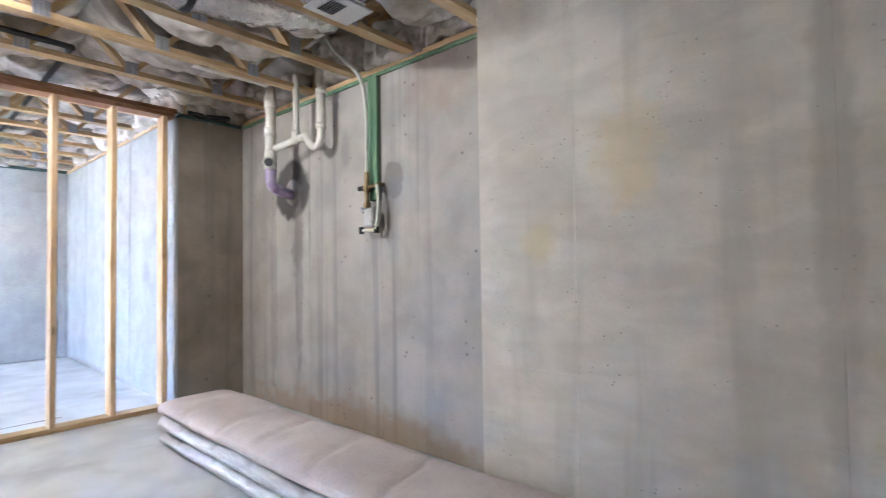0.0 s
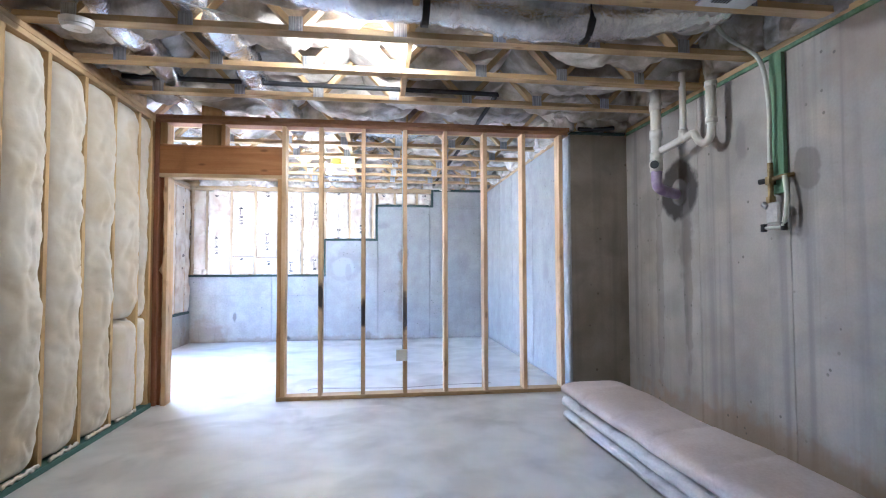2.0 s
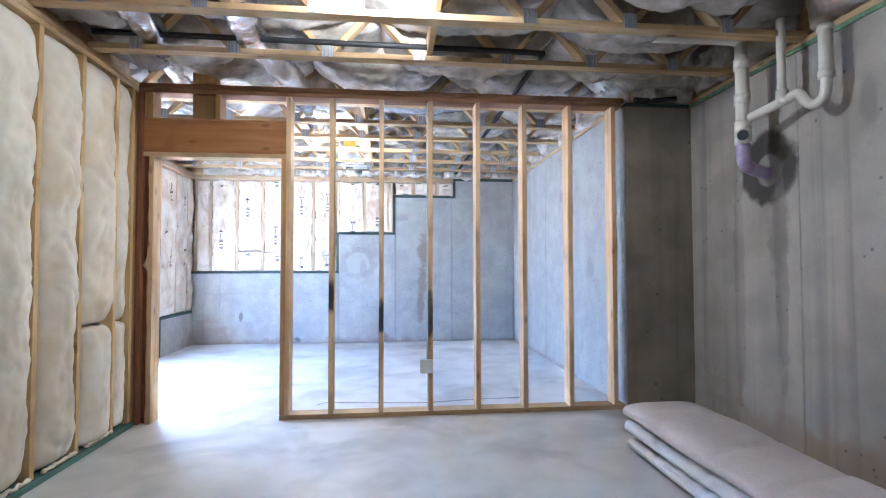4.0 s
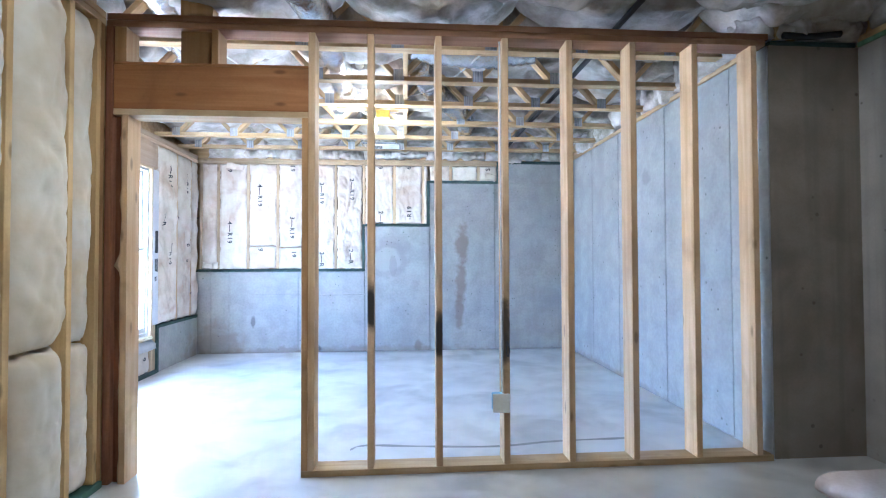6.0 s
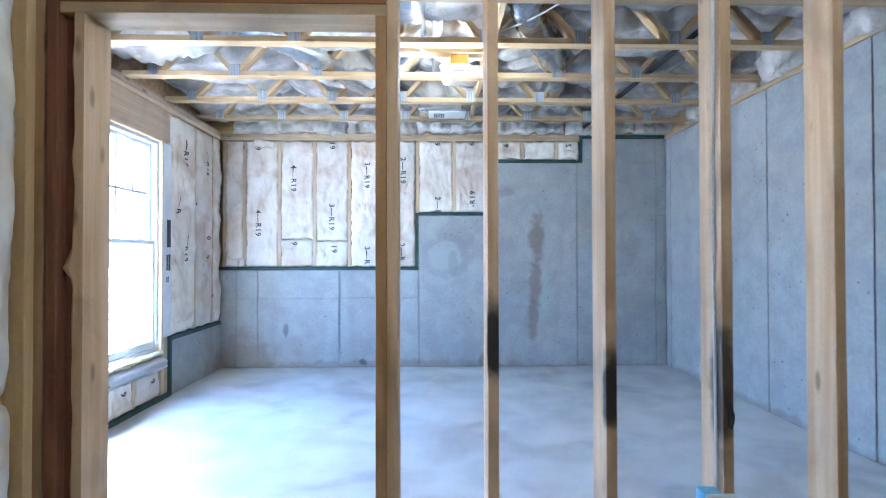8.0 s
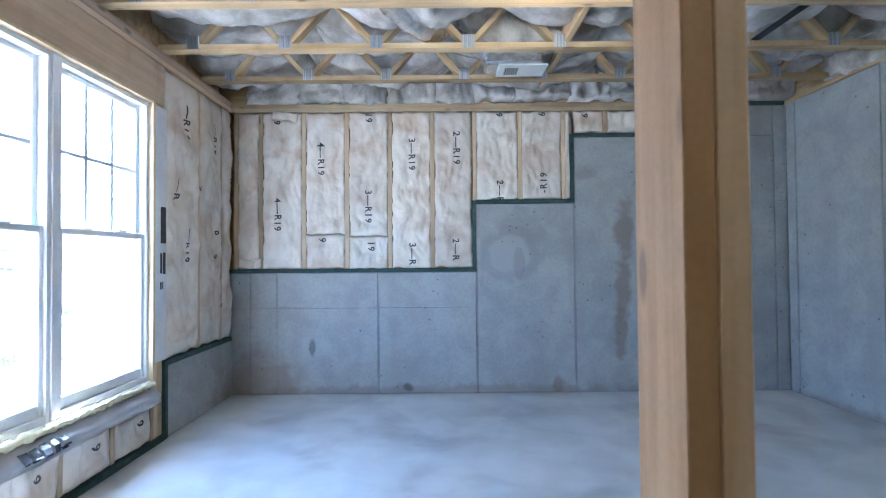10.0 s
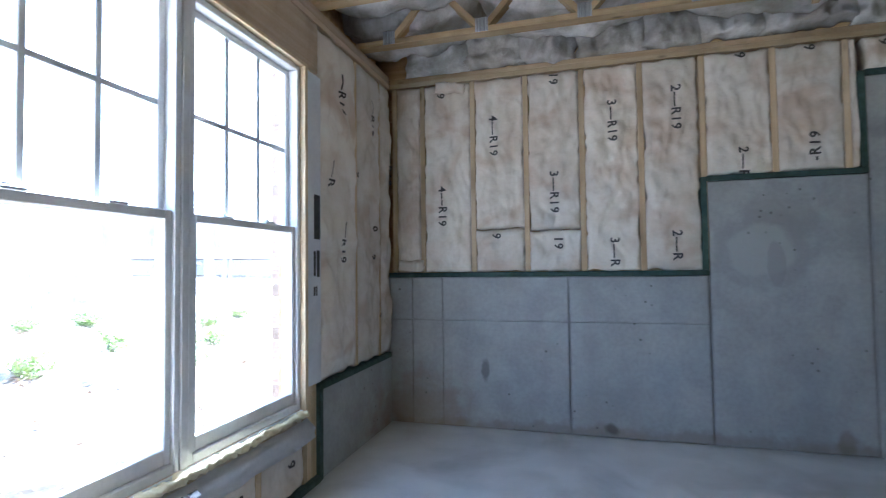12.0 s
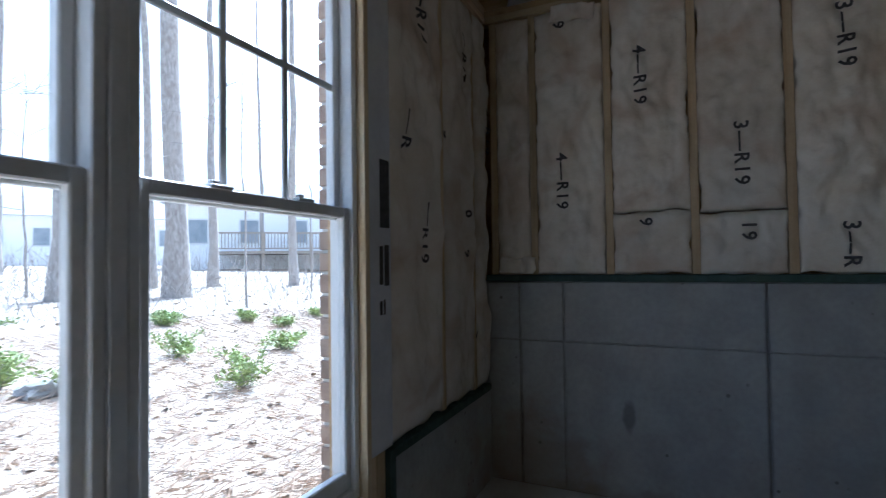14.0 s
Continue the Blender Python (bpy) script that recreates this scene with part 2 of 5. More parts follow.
ink = surface("black_print", (0.04, 0.04, 0.045), (0.07, 0.07, 0.075), 30, 0.7, 0.05)
floor_mark = surface("floor_mark", (0.23, 0.23, 0.225), (0.30, 0.30, 0.295), 6, 0.8, 0.05)
foil = surface("crinkled_foil", (0.88, 0.89, 0.91), (0.7, 0.71, 0.75), (26, 26, 26), 0.2, 1.0, metal=1.0, fine=55)
galvanised = surface("galvanised_steel", (0.5, 0.51, 0.53), (0.4, 0.41, 0.43), (60, 60, 60), 0.4, 0.2, metal=0.9, vary=0.1)
plate_steel = surface("toothed_plate_steel", (0.55, 0.56, 0.58), (0.30, 0.31, 0.33), (150, 1, 4), 0.45, 0.6, metal=0.8, vary=0.1)
black_plastic = surface("black_pipe_plastic", (0.015, 0.015, 0.016), (0.028, 0.028, 0.03), 10, 0.6, 0.05)
pvc = surface("white_pvc", (0.78, 0.75, 0.68), (0.72, 0.68, 0.6), 6, 0.35, 0.05, (0.6, 0.55, 0.45), 4, 0.3)
purple = surface("purple_primer_pvc", (0.36, 0.27, 0.52), (0.55, 0.48, 0.62), 9, 0.4, 0.05)
brass = surface("brass", (0.34, 0.26, 0.12), (0.22, 0.16, 0.07), 20, 0.5, 0.1, metal=0.7)
hose_mat = surface("pale_plastic_hose", (0.66, 0.68, 0.6), (0.58, 0.6, 0.52), 8, 0.4, 0.05)
vinyl = surface("white_vinyl", (0.68, 0.68, 0.67), (0.62, 0.62, 0.61), 4, 0.35, 0.02, (0.66, 0.65, 0.62), 3, 0.25)
jamb_wood = surface("pale_jamb_wood", (0.68, 0.55, 0.34), (0.58, 0.44, 0.25), (40, 40, 2), 0.55, 0.1, (0.5, 0.36, 0.18), 3, 0.3)
foam = surface("spray_foam", (0.74, 0.66, 0.42), (0.65, 0.55, 0.32), 25, 0.8, 0.6)
wrap = surface("white_house_wrap", (0.74, 0.74, 0.75), (0.66, 0.66, 0.68), 6, 0.5, 0.2)
osb = surface("strand_board", (0.50, 0.36, 0.20), (0.38, 0.25, 0.12), (22, 22, 22), 0.8, 0.3, (0.28, 0.18, 0.08), 6, 0.5)
roll_fabric = surface("pale_pink_roll_wrap", (0.62, 0.55, 0.53), (0.54, 0.47, 0.455), 4, 0.7, 0.3, (0.45, 0.39, 0.37), 2.2, 0.4)
roll_side = surface("grey_roll_side", (0.60, 0.60, 0.60), (0.50, 0.50, 0.51), (6, 6, 40), 0.8, 0.4)
box_blue = surface("blue_outlet_box", (0.20, 0.42, 0.60), (0.17, 0.36, 0.52), 10, 0.4, 0.05)
cover_mat = surface("off_white_cover", (0.72, 0.70, 0.64), (0.66, 0.64, 0.58), 10, 0.4, 0.03)
yellow_plastic = surface("yellow_junction_box", (0.75, 0.52, 0.08), (0.65, 0.43, 0.06), 10, 0.4, 0.05)
porcelain = surface("white_lampholder", (0.8, 0.79, 0.76), (0.76, 0.75, 0.72), 10, 0.3, 0.02)
cable_mat = surface("grey_cable", (0.5, 0.5, 0.48), (0.42, 0.42, 0.4), 20, 0.5, 0.05)
tape_red = surface("rust_brown_wood_post", (0.28, 0.12, 0.05), (0.20, 0.08, 0.035), (40, 40, 2), 0.7, 0.15)

bulb_glass = bpy.data.materials.new("lit_bulb")
bulb_glass.use_nodes = True
bulb_glass.node_tree.nodes["Principled BSDF"].inputs["Emission Color"].default_value = (1.0, 0.82, 0.55, 1)
bulb_glass.node_tree.nodes["Principled BSDF"].inputs["Emission Strength"].default_value = 12.0

glass = bpy.data.materials.new("window_glass")
glass.use_nodes = True
gt = glass.node_tree
gt.nodes.clear()
g_out, g_mix = gt.nodes.new("ShaderNodeOutputMaterial"), gt.nodes.new("ShaderNodeMixShader")
g_clear, g_gloss = gt.nodes.new("ShaderNodeBsdfTransparent"), node(gt, "ShaderNodeBsdfGlossy", Roughness=0.02)
g_clear.inputs[0].default_value = (0.95, 0.97, 0.96, 1)
g_mix.inputs[0].default_value = 0.05
gt.links.new(g_clear.outputs[0], g_mix.inputs[1])
gt.links.new(g_gloss.outputs[0], g_mix.inputs[2])
gt.links.new(g_mix.outputs[0], g_out.inputs[0])


# ---- mesh helpers ----
def part(name, bm, material, parent=None, label="", smooth=False):
    me = bpy.data.meshes.new(name)
    bm.to_mesh(me)
    bm.free()
    me.materials.append(material)
    if smooth:
        me.polygons.foreach_set("use_smooth", [True] * len(me.polygons))
    ob = new(name, me)
    ob.parent = parent
    return tagged(ob, label)


def share(name, ob, parent, m=None):
    """Another object on the mesh of ob."""
    o = new(name, ob.data)
    o.parent = parent
    if m:
        o.matrix_basis = m
    return o


def add_box(bm, x0, x1, y0, y1, z0, z1, bevel=0.0):
    v = [bm.verts.new((x, y, z)) for x in (x0, x1) for y in (y0, y1) for z in (z0, z1)]
    fs = [bm.faces.new([v[i] for i in q]) for q in ((0, 1, 3, 2), (4, 6, 7, 5), (0, 4, 5, 1), (2, 3, 7, 6), (0, 2, 6, 4), (1, 5, 7, 3))]
    if bevel:
        edges = {e for f in fs for e in f.edges}
        bmesh.ops.bevel(bm, geom=list(edges), offset=bevel, segments=1, affect="EDGES")
    return bm


def box(x0, x1, y0, y1, z0, z1, bevel=0.0):
    return add_box(bmesh.new(), x0, x1, y0, y1, z0, z1, bevel)


def add_tube(bm, points, radius, segs=14, ribs=0.0, wobble=0.0, seed=0, cap=True):
    """A round tube along points; radius may vary by ribs and wobble."""
    pts = [Vector(p) for p in points]
    rings = []
    side = None
    for i, p in enumerate(pts):
        d = (pts[min(i + 1, len(pts) - 1)] - pts[max(i - 1, 0)]).normalized()
        if side is None:
            side = d.cross(Vector((0, 0, 1)))
            if side.length < 0.2:
                side = d.cross(Vector((1, 0, 0)))
        side = (side - d * side.dot(d)).normalized()
        up = d.cross(side)
        ring = []
        for k in range(segs):
            a = 2 * math.pi * k / segs
            r = radius * (1 + ribs * (1 if i % 2 else -1))
            if wobble:
                r *= 1 + wobble * noise.noise(Vector((math.cos(a) * 1.5, math.sin(a) * 1.5, i * 0.45 + seed)))
            ring.append(bm.verts.new(p + (side * math.cos(a) + up * math.sin(a)) * r))
        rings.append(ring)
    for a, b in zip(rings, rings[1:]):
        for k in range(segs):
            bm.faces.new((a[k], a[(k + 1) % segs], b[(k + 1) % segs], b[k]))
    if cap:
        bm.faces.new(rings[0][::-1])
        bm.faces.new(rings[-1])
    return bm


def tube(points, radius, **kw):
    return add_tube(bmesh.new(), points, radius, **kw)


def smooth_line(points, steps=8):
    """A rounded line through points (Catmull-Rom)."""
    p = [Vector(q) for q in points]
    p = [p[0] * 2 - p[1]] + p + [p[-1] * 2 - p[-2]]
    out = []
    for i in range(1, len(p) - 2):
        for s in range(steps):
            t = s / steps
            out.append(0.5 * (2 * p[i] + (p[i + 1] - p[i - 1]) * t + (2 * p[i - 1] - 5 * p[i] + 4 * p[i + 1] - p[i + 2]) * t * t
                              + (3 * p[i] - p[i - 1] - 3 * p[i + 1] + p[i + 2]) * t ** 3))
    out.append(p[-2])
    return out


def thing(name, label, category, group="", kind="", at=(0, 0, 0)):
    ob = new(name)
    ob.location = at
    ob.empty_display_size = 0.1
    return tagged(ob, label, category, group, kind)


def swell(u, v, w, h, puff, rough, seed, thick):
    """How far a batt's face stands out from its back."""
    eu = max(0.0, 1 - abs(2 * u / w - 1) ** (5 if puff < 0.05 else 2.2)) ** 0.6
    ev = max(0.0, 1 - abs(2 * v / h - 1) ** 16) ** 0.5
    n = noise.noise(Vector((u * 4 + seed * 7.1, v * 2.2, seed))) + 0.4 * noise.noise(Vector((u * 11, v * 7, seed * 3.3)))
    wu = u + 0.08 * noise.noise(Vector((u * 3, v * 3, seed + 9)))
    wv = v + 0.08 * noise.noise(Vector((u * 3, v * 3, seed + 19)))
    crumple, size = 0.0, 1.0
    for k in range(3):
        crumple += size * abs(noise.noise(Vector((wu * 7 * 2 ** k + seed, wv * 4.2 * 2 ** k, seed * 1.7 + k))))
        size *= 0.55
    fold = max(0.0, 0.35 - abs(noise.noise(Vector((wu * 3.2 + wv * 2.2 + seed, wv * 1.4 - wu, seed * 1.7))))) * max(0, 0.25 + noise.noise(Vector((u * 2.5, v * 1.7, seed + 3))))
    return thick + eu * ev * (puff + rough * (0.55 * n + 0.9 * crumple + 1.6 * fold - 0.3) * (1 if puff < 0.05 else 0.9))


def batt_mesh(w, h, thick, puff, rough, seed, nu=30, nv=40, ragged=0.018):
    bm = bmesh.new()
    face, back = [], []
    for j in range(nv + 1):
        v = h * j / nv
        row, brow = [], []
        for i in range(nu + 1):
            u = w * i / nu
            uu, vv = u, v
            if i in (0, nu):
                uu += ragged * (noise.noise(Vector((v * 5, seed, i))) + 0.6 * noise.noise(Vector((v * 17, seed, i))))
            if j in (0, nv):
                vv += ragged * noise.noise(Vector((u * 9, seed + 5, j)))
            row.append(bm.verts.new((uu, -swell(u, v, w, h, puff, rough, seed, thick), vv)))
            if i in (0, nu) or j in (0, nv):
                brow.append(bm.verts.new((uu, 0, vv)))
            else:
                brow.append(None)
        face.append(row)
        back.append(brow)
    for j in range(nv):
        for i in range(nu):
            bm.faces.new((face[j][i], face[j][i + 1], face[j + 1][i + 1], face[j + 1][i]))
        bm.faces.new((back[j][0], face[j][0], face[j + 1][0], back[j + 1][0]))
        bm.faces.new((face[j][nu], back[j][nu], back[j + 1][nu], face[j + 1][nu]))
    for i in range(nu):
        bm.faces.new((back[0][i], back[0][i + 1], face[0][i + 1], face[0][i]))
        bm.faces.new((face[nv][i], face[nv][i + 1], back[nv][i + 1], back[nv][i]))
    rim = [back[0][i] for i in range(nu + 1)] + [back[j][nu] for j in range(1, nv + 1)] + [back[nv][i] for i in range(nu - 1, -1, -1)] + [back[j][0] for j in range(nv - 1, 0, -1)]
    bm.faces.new(rim[::-1])
    return bm


def letters(body, size):
    """Flat letters as bmesh in the x-y plane, centred."""
    cu = bpy.data.curves.new("letters", "FONT")
    cu.body, cu.size, cu.align_x, cu.align_y, cu.resolution_u, cu.offset = body, size, "CENTER", "CENTER", 2, 0.0018
    cu.space_character = 1.18
    tmp = new("letters", cu)
    me = bpy.data.meshes.new_from_object(tmp.evaluated_get(bpy.context.evaluated_depsgraph_get()))
    bpy.data.objects.remove(tmp)
    bm = bmesh.new()
    bm.from_mesh(me)
    bpy.data.meshes.remove(me)
    return bm


# ---- structure ----
YB, XR, XF, XN, XW, XL = 8.74, 2.20, 1.58, 2.00, -3.55, -2.44   # back, right, far right, near right, window and left wall faces
YS, YS2 = 4.69, 4.83                                            # partition faces
TOP = 2.69                                                      # underside of the floor trusses


def setting(name, bm, material, label, category):
    return tagged(part(name, bm, material), label, category, kind="structure")


setting("floor", box(-3.75, 2.4, -8.0, 8.95, -0.2, 0.0), concrete_floor, "bare smooth grey concrete basement slab", "floor")
setting("ceiling", box(-3.75, 2.4, -8.0, 8.95, 3.12, 3.15), osb, "strand board subfloor seen from below", "ceiling")

PANEL = 0.012
wall = bmesh.new()
for x0, x1, z1 in ((-3.75, -1.29, 1.11), (-1.29, -0.386, 1.735), (-0.386, 0.605, 2.345), (0.605, 1.78, 2.63)):
    add_box(wall, x0, x1, YB + PANEL, YB + 0.2, 0, z1)
wall_back = setting("wall_back", wall, concrete_back, "stepped grey poured concrete foundation wall", "wall")
for x0, x1, zs in ((-3.55, -3.36, (0, 0.79, 1.11)), (-3.36, -3.12, (0, 0.79, 1.11)), (-3.12, -2.195, (0, 0.79, 1.11)), (-2.195, -1.29, (0, 0.79, 1.11)),
                   (-1.29, -0.386, (0, 1.735)), (-0.386, 0.54, (0, 2.345)), (0.54, 1.46, (0, 2.345, 2.63)), (1.46, 1.58, (0, 1.74, 2.63))):
    for z0, z1 in zip(zs, zs[1:]):
        xa, xb = (x0, x1) if not (x0 == 0.54 and z0 > 1) else (0.609, x1)
        part("panel", box(xa + 0.005, xb - 0.005, YB, YB + PANEL - 0.001, z0 + 0.003, z1 - 0.003, 0.003), concrete_back, wall_back)

wall_far_right = setting("wall_far_right", box(XF + PANEL, XF + 0.2, YS2 - 0.1, YB + 0.2, 0, 2.63), concrete_far, "grey poured concrete foundation wall in the far room", "wall")
for y0, y1 in ((YS + 0.032, 5.10), (5.10, 6.0), (6.0, 6.98), (6.98, 7.74), (7.74, 8.62), (8.62, 8.735)):
    part("panel", box(XF, XF + PANEL - 0.001, y0 + 0.004, y1 - 0.004, 0.001, 2.629, 0.003), concrete_far, wall_far_right)

setting("wall_return", box(XF + PANEL, XR + 0.2, YS + 0.03, YS2 - 0.1 - 0.003, 0, 2.63), concrete_shaded, "shaded concrete return wall beside the stud partition", "wall")
wall_right = setting("wall_right", box(XR + PANEL, XR + 0.2, 1.4, YS + 0.03, 0, 2.63), concrete_right, "stained grey concrete foundation wall with pipes", "wall")
for y0, y1 in ((1.4, 1.72), (1.72, 2.63), (2.63, 3.54), (3.54, 4.45), (4.45, YS + 0.027)):
    part("panel", box(XR, XR + PANEL - 0.001, y0 + 0.002, y1 - 0.002, 0.001, 2.629, 0.003), concrete_right, wall_right)
wall_near = setting("wall_near", box(XN + PANEL, XN + 0.4, -8.0, 1.58, 0, 3.1), concrete_near, "buff concrete wall standing forward of the rest", "wall")
for y0, y1, zs in ((1.01, 1.58, (0, 0.71, 3.09)), (0.013, 1.01, (0, 3.09)), (-0.9, 0.013, (0, 3.09)), (-1.8, -0.9, (0, 3.09)), (-2.7, -1.8, (0, 3.09))):
    for z0, z1 in zip(zs, zs[1:]):
        part("panel", box(XN, XN + PANEL - 0.001, y0 + 0.0006, y1 - 0.0006, z0 + 0.0006, z1 - 0.0006, 0.0015), concrete_near, wall_near)
# unseen rear wall, set far back so that the front room stays dim
setting("wall_rear", box(-2.6, 2.4, -8.2, -8.0, 0, 3.12), concrete_right, "unseen plain concrete wall closing the basement far behind", "wall")
setting("wall_left", box(-2.62, -2.58, -8.0, YS, 0, 3.12), osb, "sheathing behind the insulated stud wall", "wall")
setting("wall_side", box(-3.75, -2.58, YS, YS2, 0, 3.12), osb, "short framed wall beside the doorway", "wall")

wall = bmesh.new()
for y0, y1, z0, z1 in ((YS2, 5.77, 0, 3.12), (7.51, 8.95, 0, 3.12), (5.77, 7.51, 0, 0.44), (5.77, 7.51, 2.30, 3.12)):
    add_box(wall, -3.72, -3.68, y0, y1, z0, z1)
setting("wall_window", wall, osb, "sheathed exterior wall with a twin window opening", "wall")
setting("wall_window_base", box(-3.68, -3.536, 7.66, YB - 0.003, 0, 0.50, 0.003), concrete_back, "low concrete step under the insulated window wall", "wall")

# rims above the walls, and added shell boxes that stop daylight leaking in
setting("wall_shell_back", box(-3.75, 1.8, YB + 0.21, YB + 0.26, 0.0, 3.12), osb, "added board keeping daylight out behind the back wall framing", "wall")
setting("rim_return", box(XF + 0.2, XR + 0.2, YS + 0.13, YS + 0.2, 2.66, 3.12), wood_x, "rim board above the return wall", "rim joist")
setting("wall_shell_right", box(2.402, 2.45, -8.0, YS + 0.2, 0.0, 3.12), osb, "unseen added board outside the right wall", "wall")
setting("wall_shell_return", box(XF + 0.2005, 2.45, YS + 0.2005, YS + 0.25, 0.0, 3.12), osb, "unseen added board stopping a light leak behind the return wall", "wall")
setting("wall_shell_side", box(-2.578, -2.442, YS + 0.002, YS2, 0, 2.612), wood_z, "added framing closing a light slit beside the doorway", "wall")
setting("rim_back", box(-3.68, 1.78, YB + 0.06, YB + 0.2, 2.67, 3.12), wood_x, "rim board above the back wall", "rim joist")
setting("rim_right", box(XR + 0.06, XR + 0.2, 1.4, YS + 0.2, 2.67, 3.12), wood_y, "rim board above the right wall", "rim joist")
setting("rim_far_right", box(XF + 0.06, XF + 0.2, YS + 0.03, YB + 0.06, 2.67, 3.12), wood_y, "rim board above the far concrete wall", "rim joist")

# sill plates
for name, bm, mat in (
        ("sill_plate", box(XF - 0.005, XF + 0.15, YS + 0.17, YB, 2.632, 2.67, 0.002), wood_y),
        ("sill_plate", box(XR - 0.006, XR + 0.15, 1.585, YS + 0.02, 2.632, 2.66, 0.002), treated_light),
        ("sill_plate", box(XR - 0.004, XR + 0.15, 1.585, YS + 0.02, 2.662, 2.70, 0.002), wood_y),
        ("sill_plate", box(XF + 0.02, XR - 0.01, YS + 0.025, YS + 0.12, 2.632, 2.66, 0.002), treated),
        ("sill_plate", box(0.61, XF - 0.01, YB - 0.004, YB + 0.05, 2.632, 2.67, 0.002), treated)):
    tagged(part(name, bm, mat), "wooden sill plate bolted on top of the concrete wall", "sill plate", kind="structure")

# ---- stud partition ----
partition = thing("partition_wall", "open pine stud partition with a framed doorway", "stud wall", kind="structure")
part("bottom_plate", box(-1.338, 1.56, YS, YS2, 0.0, 0.038, 0.002), wood_x, partition)
part("top_plate", box(-2.44, 1.55, YS, YS2, 2.613, 2.650, 0.002), brown_x, partition, "reddish brown top plate")
part("top_plate", box(-2.44, 1.57, YS, YS2, 2.652, 2.69, 0.002), brown_x, partition, "reddish brown top plate")
part("trimmer", box(-1.338, -1.301, YS, YS2, 0.039, 2.10, 0.002), orange_z, partition)
part("king_stud", box(-1.300, -1.262, YS, YS2, 0.039, 2.612, 0.002), wood_smeared, partition)
for x in (-0.955, -0.549, -0.143, 0.258, 0.660, 1.060, 1.452):
    stud = part("stud", box(x, x + 0.038, YS, YS2, 0.039, 2.612, 0.002), wood_smeared, partition)
part("header", box(-2.40, -1.301, YS + 0.001, YS + 0.13, 2.138, 2.395, 0.003), orange_x, partition, "broad orange-brown header board")
part("header_plate", box(-2.40, -1.301, YS, YS2, 2.101, 2.137, 0.002), wood_x, partition)
part("header_plate", box(-2.40, -1.301, YS, YS2, 2.396, 2.410, 0.002), orange_x, partition)
bm = bmesh.new()
rings = []
for i in range(64):
    z = 2.10 * i / 63
    wane = 0.010 * abs(noise.noise(Vector((0, 0, z * 3.1)))) + 0.004 * noise.noise(Vector((0, 4, z * 9)))
    wane -= 0.016 * math.exp(-((z - 1.24) / 0.03) ** 2)
    rings.append([bm.verts.new(p) for p in ((-2.362 + wane * 2, YS + 0.012, z), (-2.350 + wane, YS, z), (-2.318, YS, z), (-2.318, YS2, z), (-2.362, YS2, z))])
for a, b in zip(rings, rings[1:]):
    for k in range(5):
        bm.faces.new((a[k], a[(k + 1) % 5], b[(k + 1) % 5], b[k]))
bm.faces.new(rings[0][::-1])
bm.faces.new(rings[-1])
part("trimmer", bm, wood_smeared, partition, "pale trimmer with a waney edge")
part("king_stud", box(-2.44, -2.402, YS - 0.005, YS2, 0.0, 2.612, 0.002), tape_red, partition, "dark reddish king stud")
# added filler that blocks light; its dark colour stands for the shaded gap
part("packer", box(-2.401, -2.364, YS + 0.035, YS2 - 0.004, 0.0, 2.10, 0.002), tape_red, partition, "dark reddish filler standing in for the shaded gap")
part("cripple", box(-2.395, -2.33, YS, YS2, 2.411, 2.612, 0.002), orange_z, partition)
part("cripple", box(-2.045, -1.86, YS + 0.04, YS2, 2.411, 2.612, 0.002), orange_z, partition)
part("cripple", box(-1.855, -1.817, YS, YS2, 2.411, 2.612, 0.002), orange_z, partition)
part("post_stub", box(-2.045, -1.86, YS + 0.03, YS + 0.12, 2.691, 3.11, 0.002), orange_z, partition)
# outlet box with its cable
outlet = thing("outlet_box", "blue plastic outlet box with an off-white cover on a stud", "outlet box")
part("box_body", box(-0.208, -0.145, YS - 0.012, YS + 0.06, 0.355, 0.455, 0.004), box_blue, outlet)
part("cover", box(-0.214, -0.110, YS - 0.022, YS - 0.0125, 0.350, 0.462, 0.003), cover_mat, outlet)
line = smooth_line([(-0.150, YS + 0.03, 0.46), (-0.150, YS + 0.035, 0.9), (-0.149, YS + 0.04, 1.5), (-0.150, YS + 0.03, 2.2), (-0.149, YS + 0.05, 2.60)])
part("cable", tube(line, 0.005, segs=8), cable_mat, outlet, smooth=True)
part("cable_loop", tube(smooth_line([(-0.118, YS - 0.004, 0.76), (-0.108, YS - 0.006, 0.72), (-0.117, YS - 0.006, 0.68), (-0.128, YS - 0.006, 0.71), (-0.121, YS - 0.004, 0.77)]), 0.003, segs=8), black_plastic, outlet, smooth=True)

# ---- insulated left wall ----
left_frame = thing("left_stud_wall", "pale pine stud wall filled with insulation", "stud wall", kind="structure")
part("bottom_plate", box(-2.58, XL + 0.02, -3.2, YS - 0.03, 0.0, 0.038, 0.002), treated_pale, left_frame, "green treated bottom plate")
part("top_plate", box(-2.58, XL, -3.2, YS - 0.001, 2.613, 2.650, 0.002), wood_y, left_frame)
part("top_plate", box(-2.58, XL, -3.2, YS - 0.001, 2.652, 2.69, 0.002), wood_y, left_frame)
LEFT_STUDS = [4.61 - 0.195, 4.01, 3.605, 3.20] + [2.795 - 0.405 * i for i in range(15)]
for y in LEFT_STUDS:
    part("stud", box(-2.58, XL, y - 0.038, y, 0.039, 2.612, 0.002), wood_golden, left_frame)
part("corner_post", box(-2.58, XL + 0.003, 4.60, 4.637, 0.039, 2.612, 0.002), wood_golden, left_frame, "golden corner stud")
part("corner_post", box(-2.58, XL + 0.001, 4.639, 4.676, 0.039, 2.612, 0.002), orange_z, left_frame, "orange-brown corner stud")


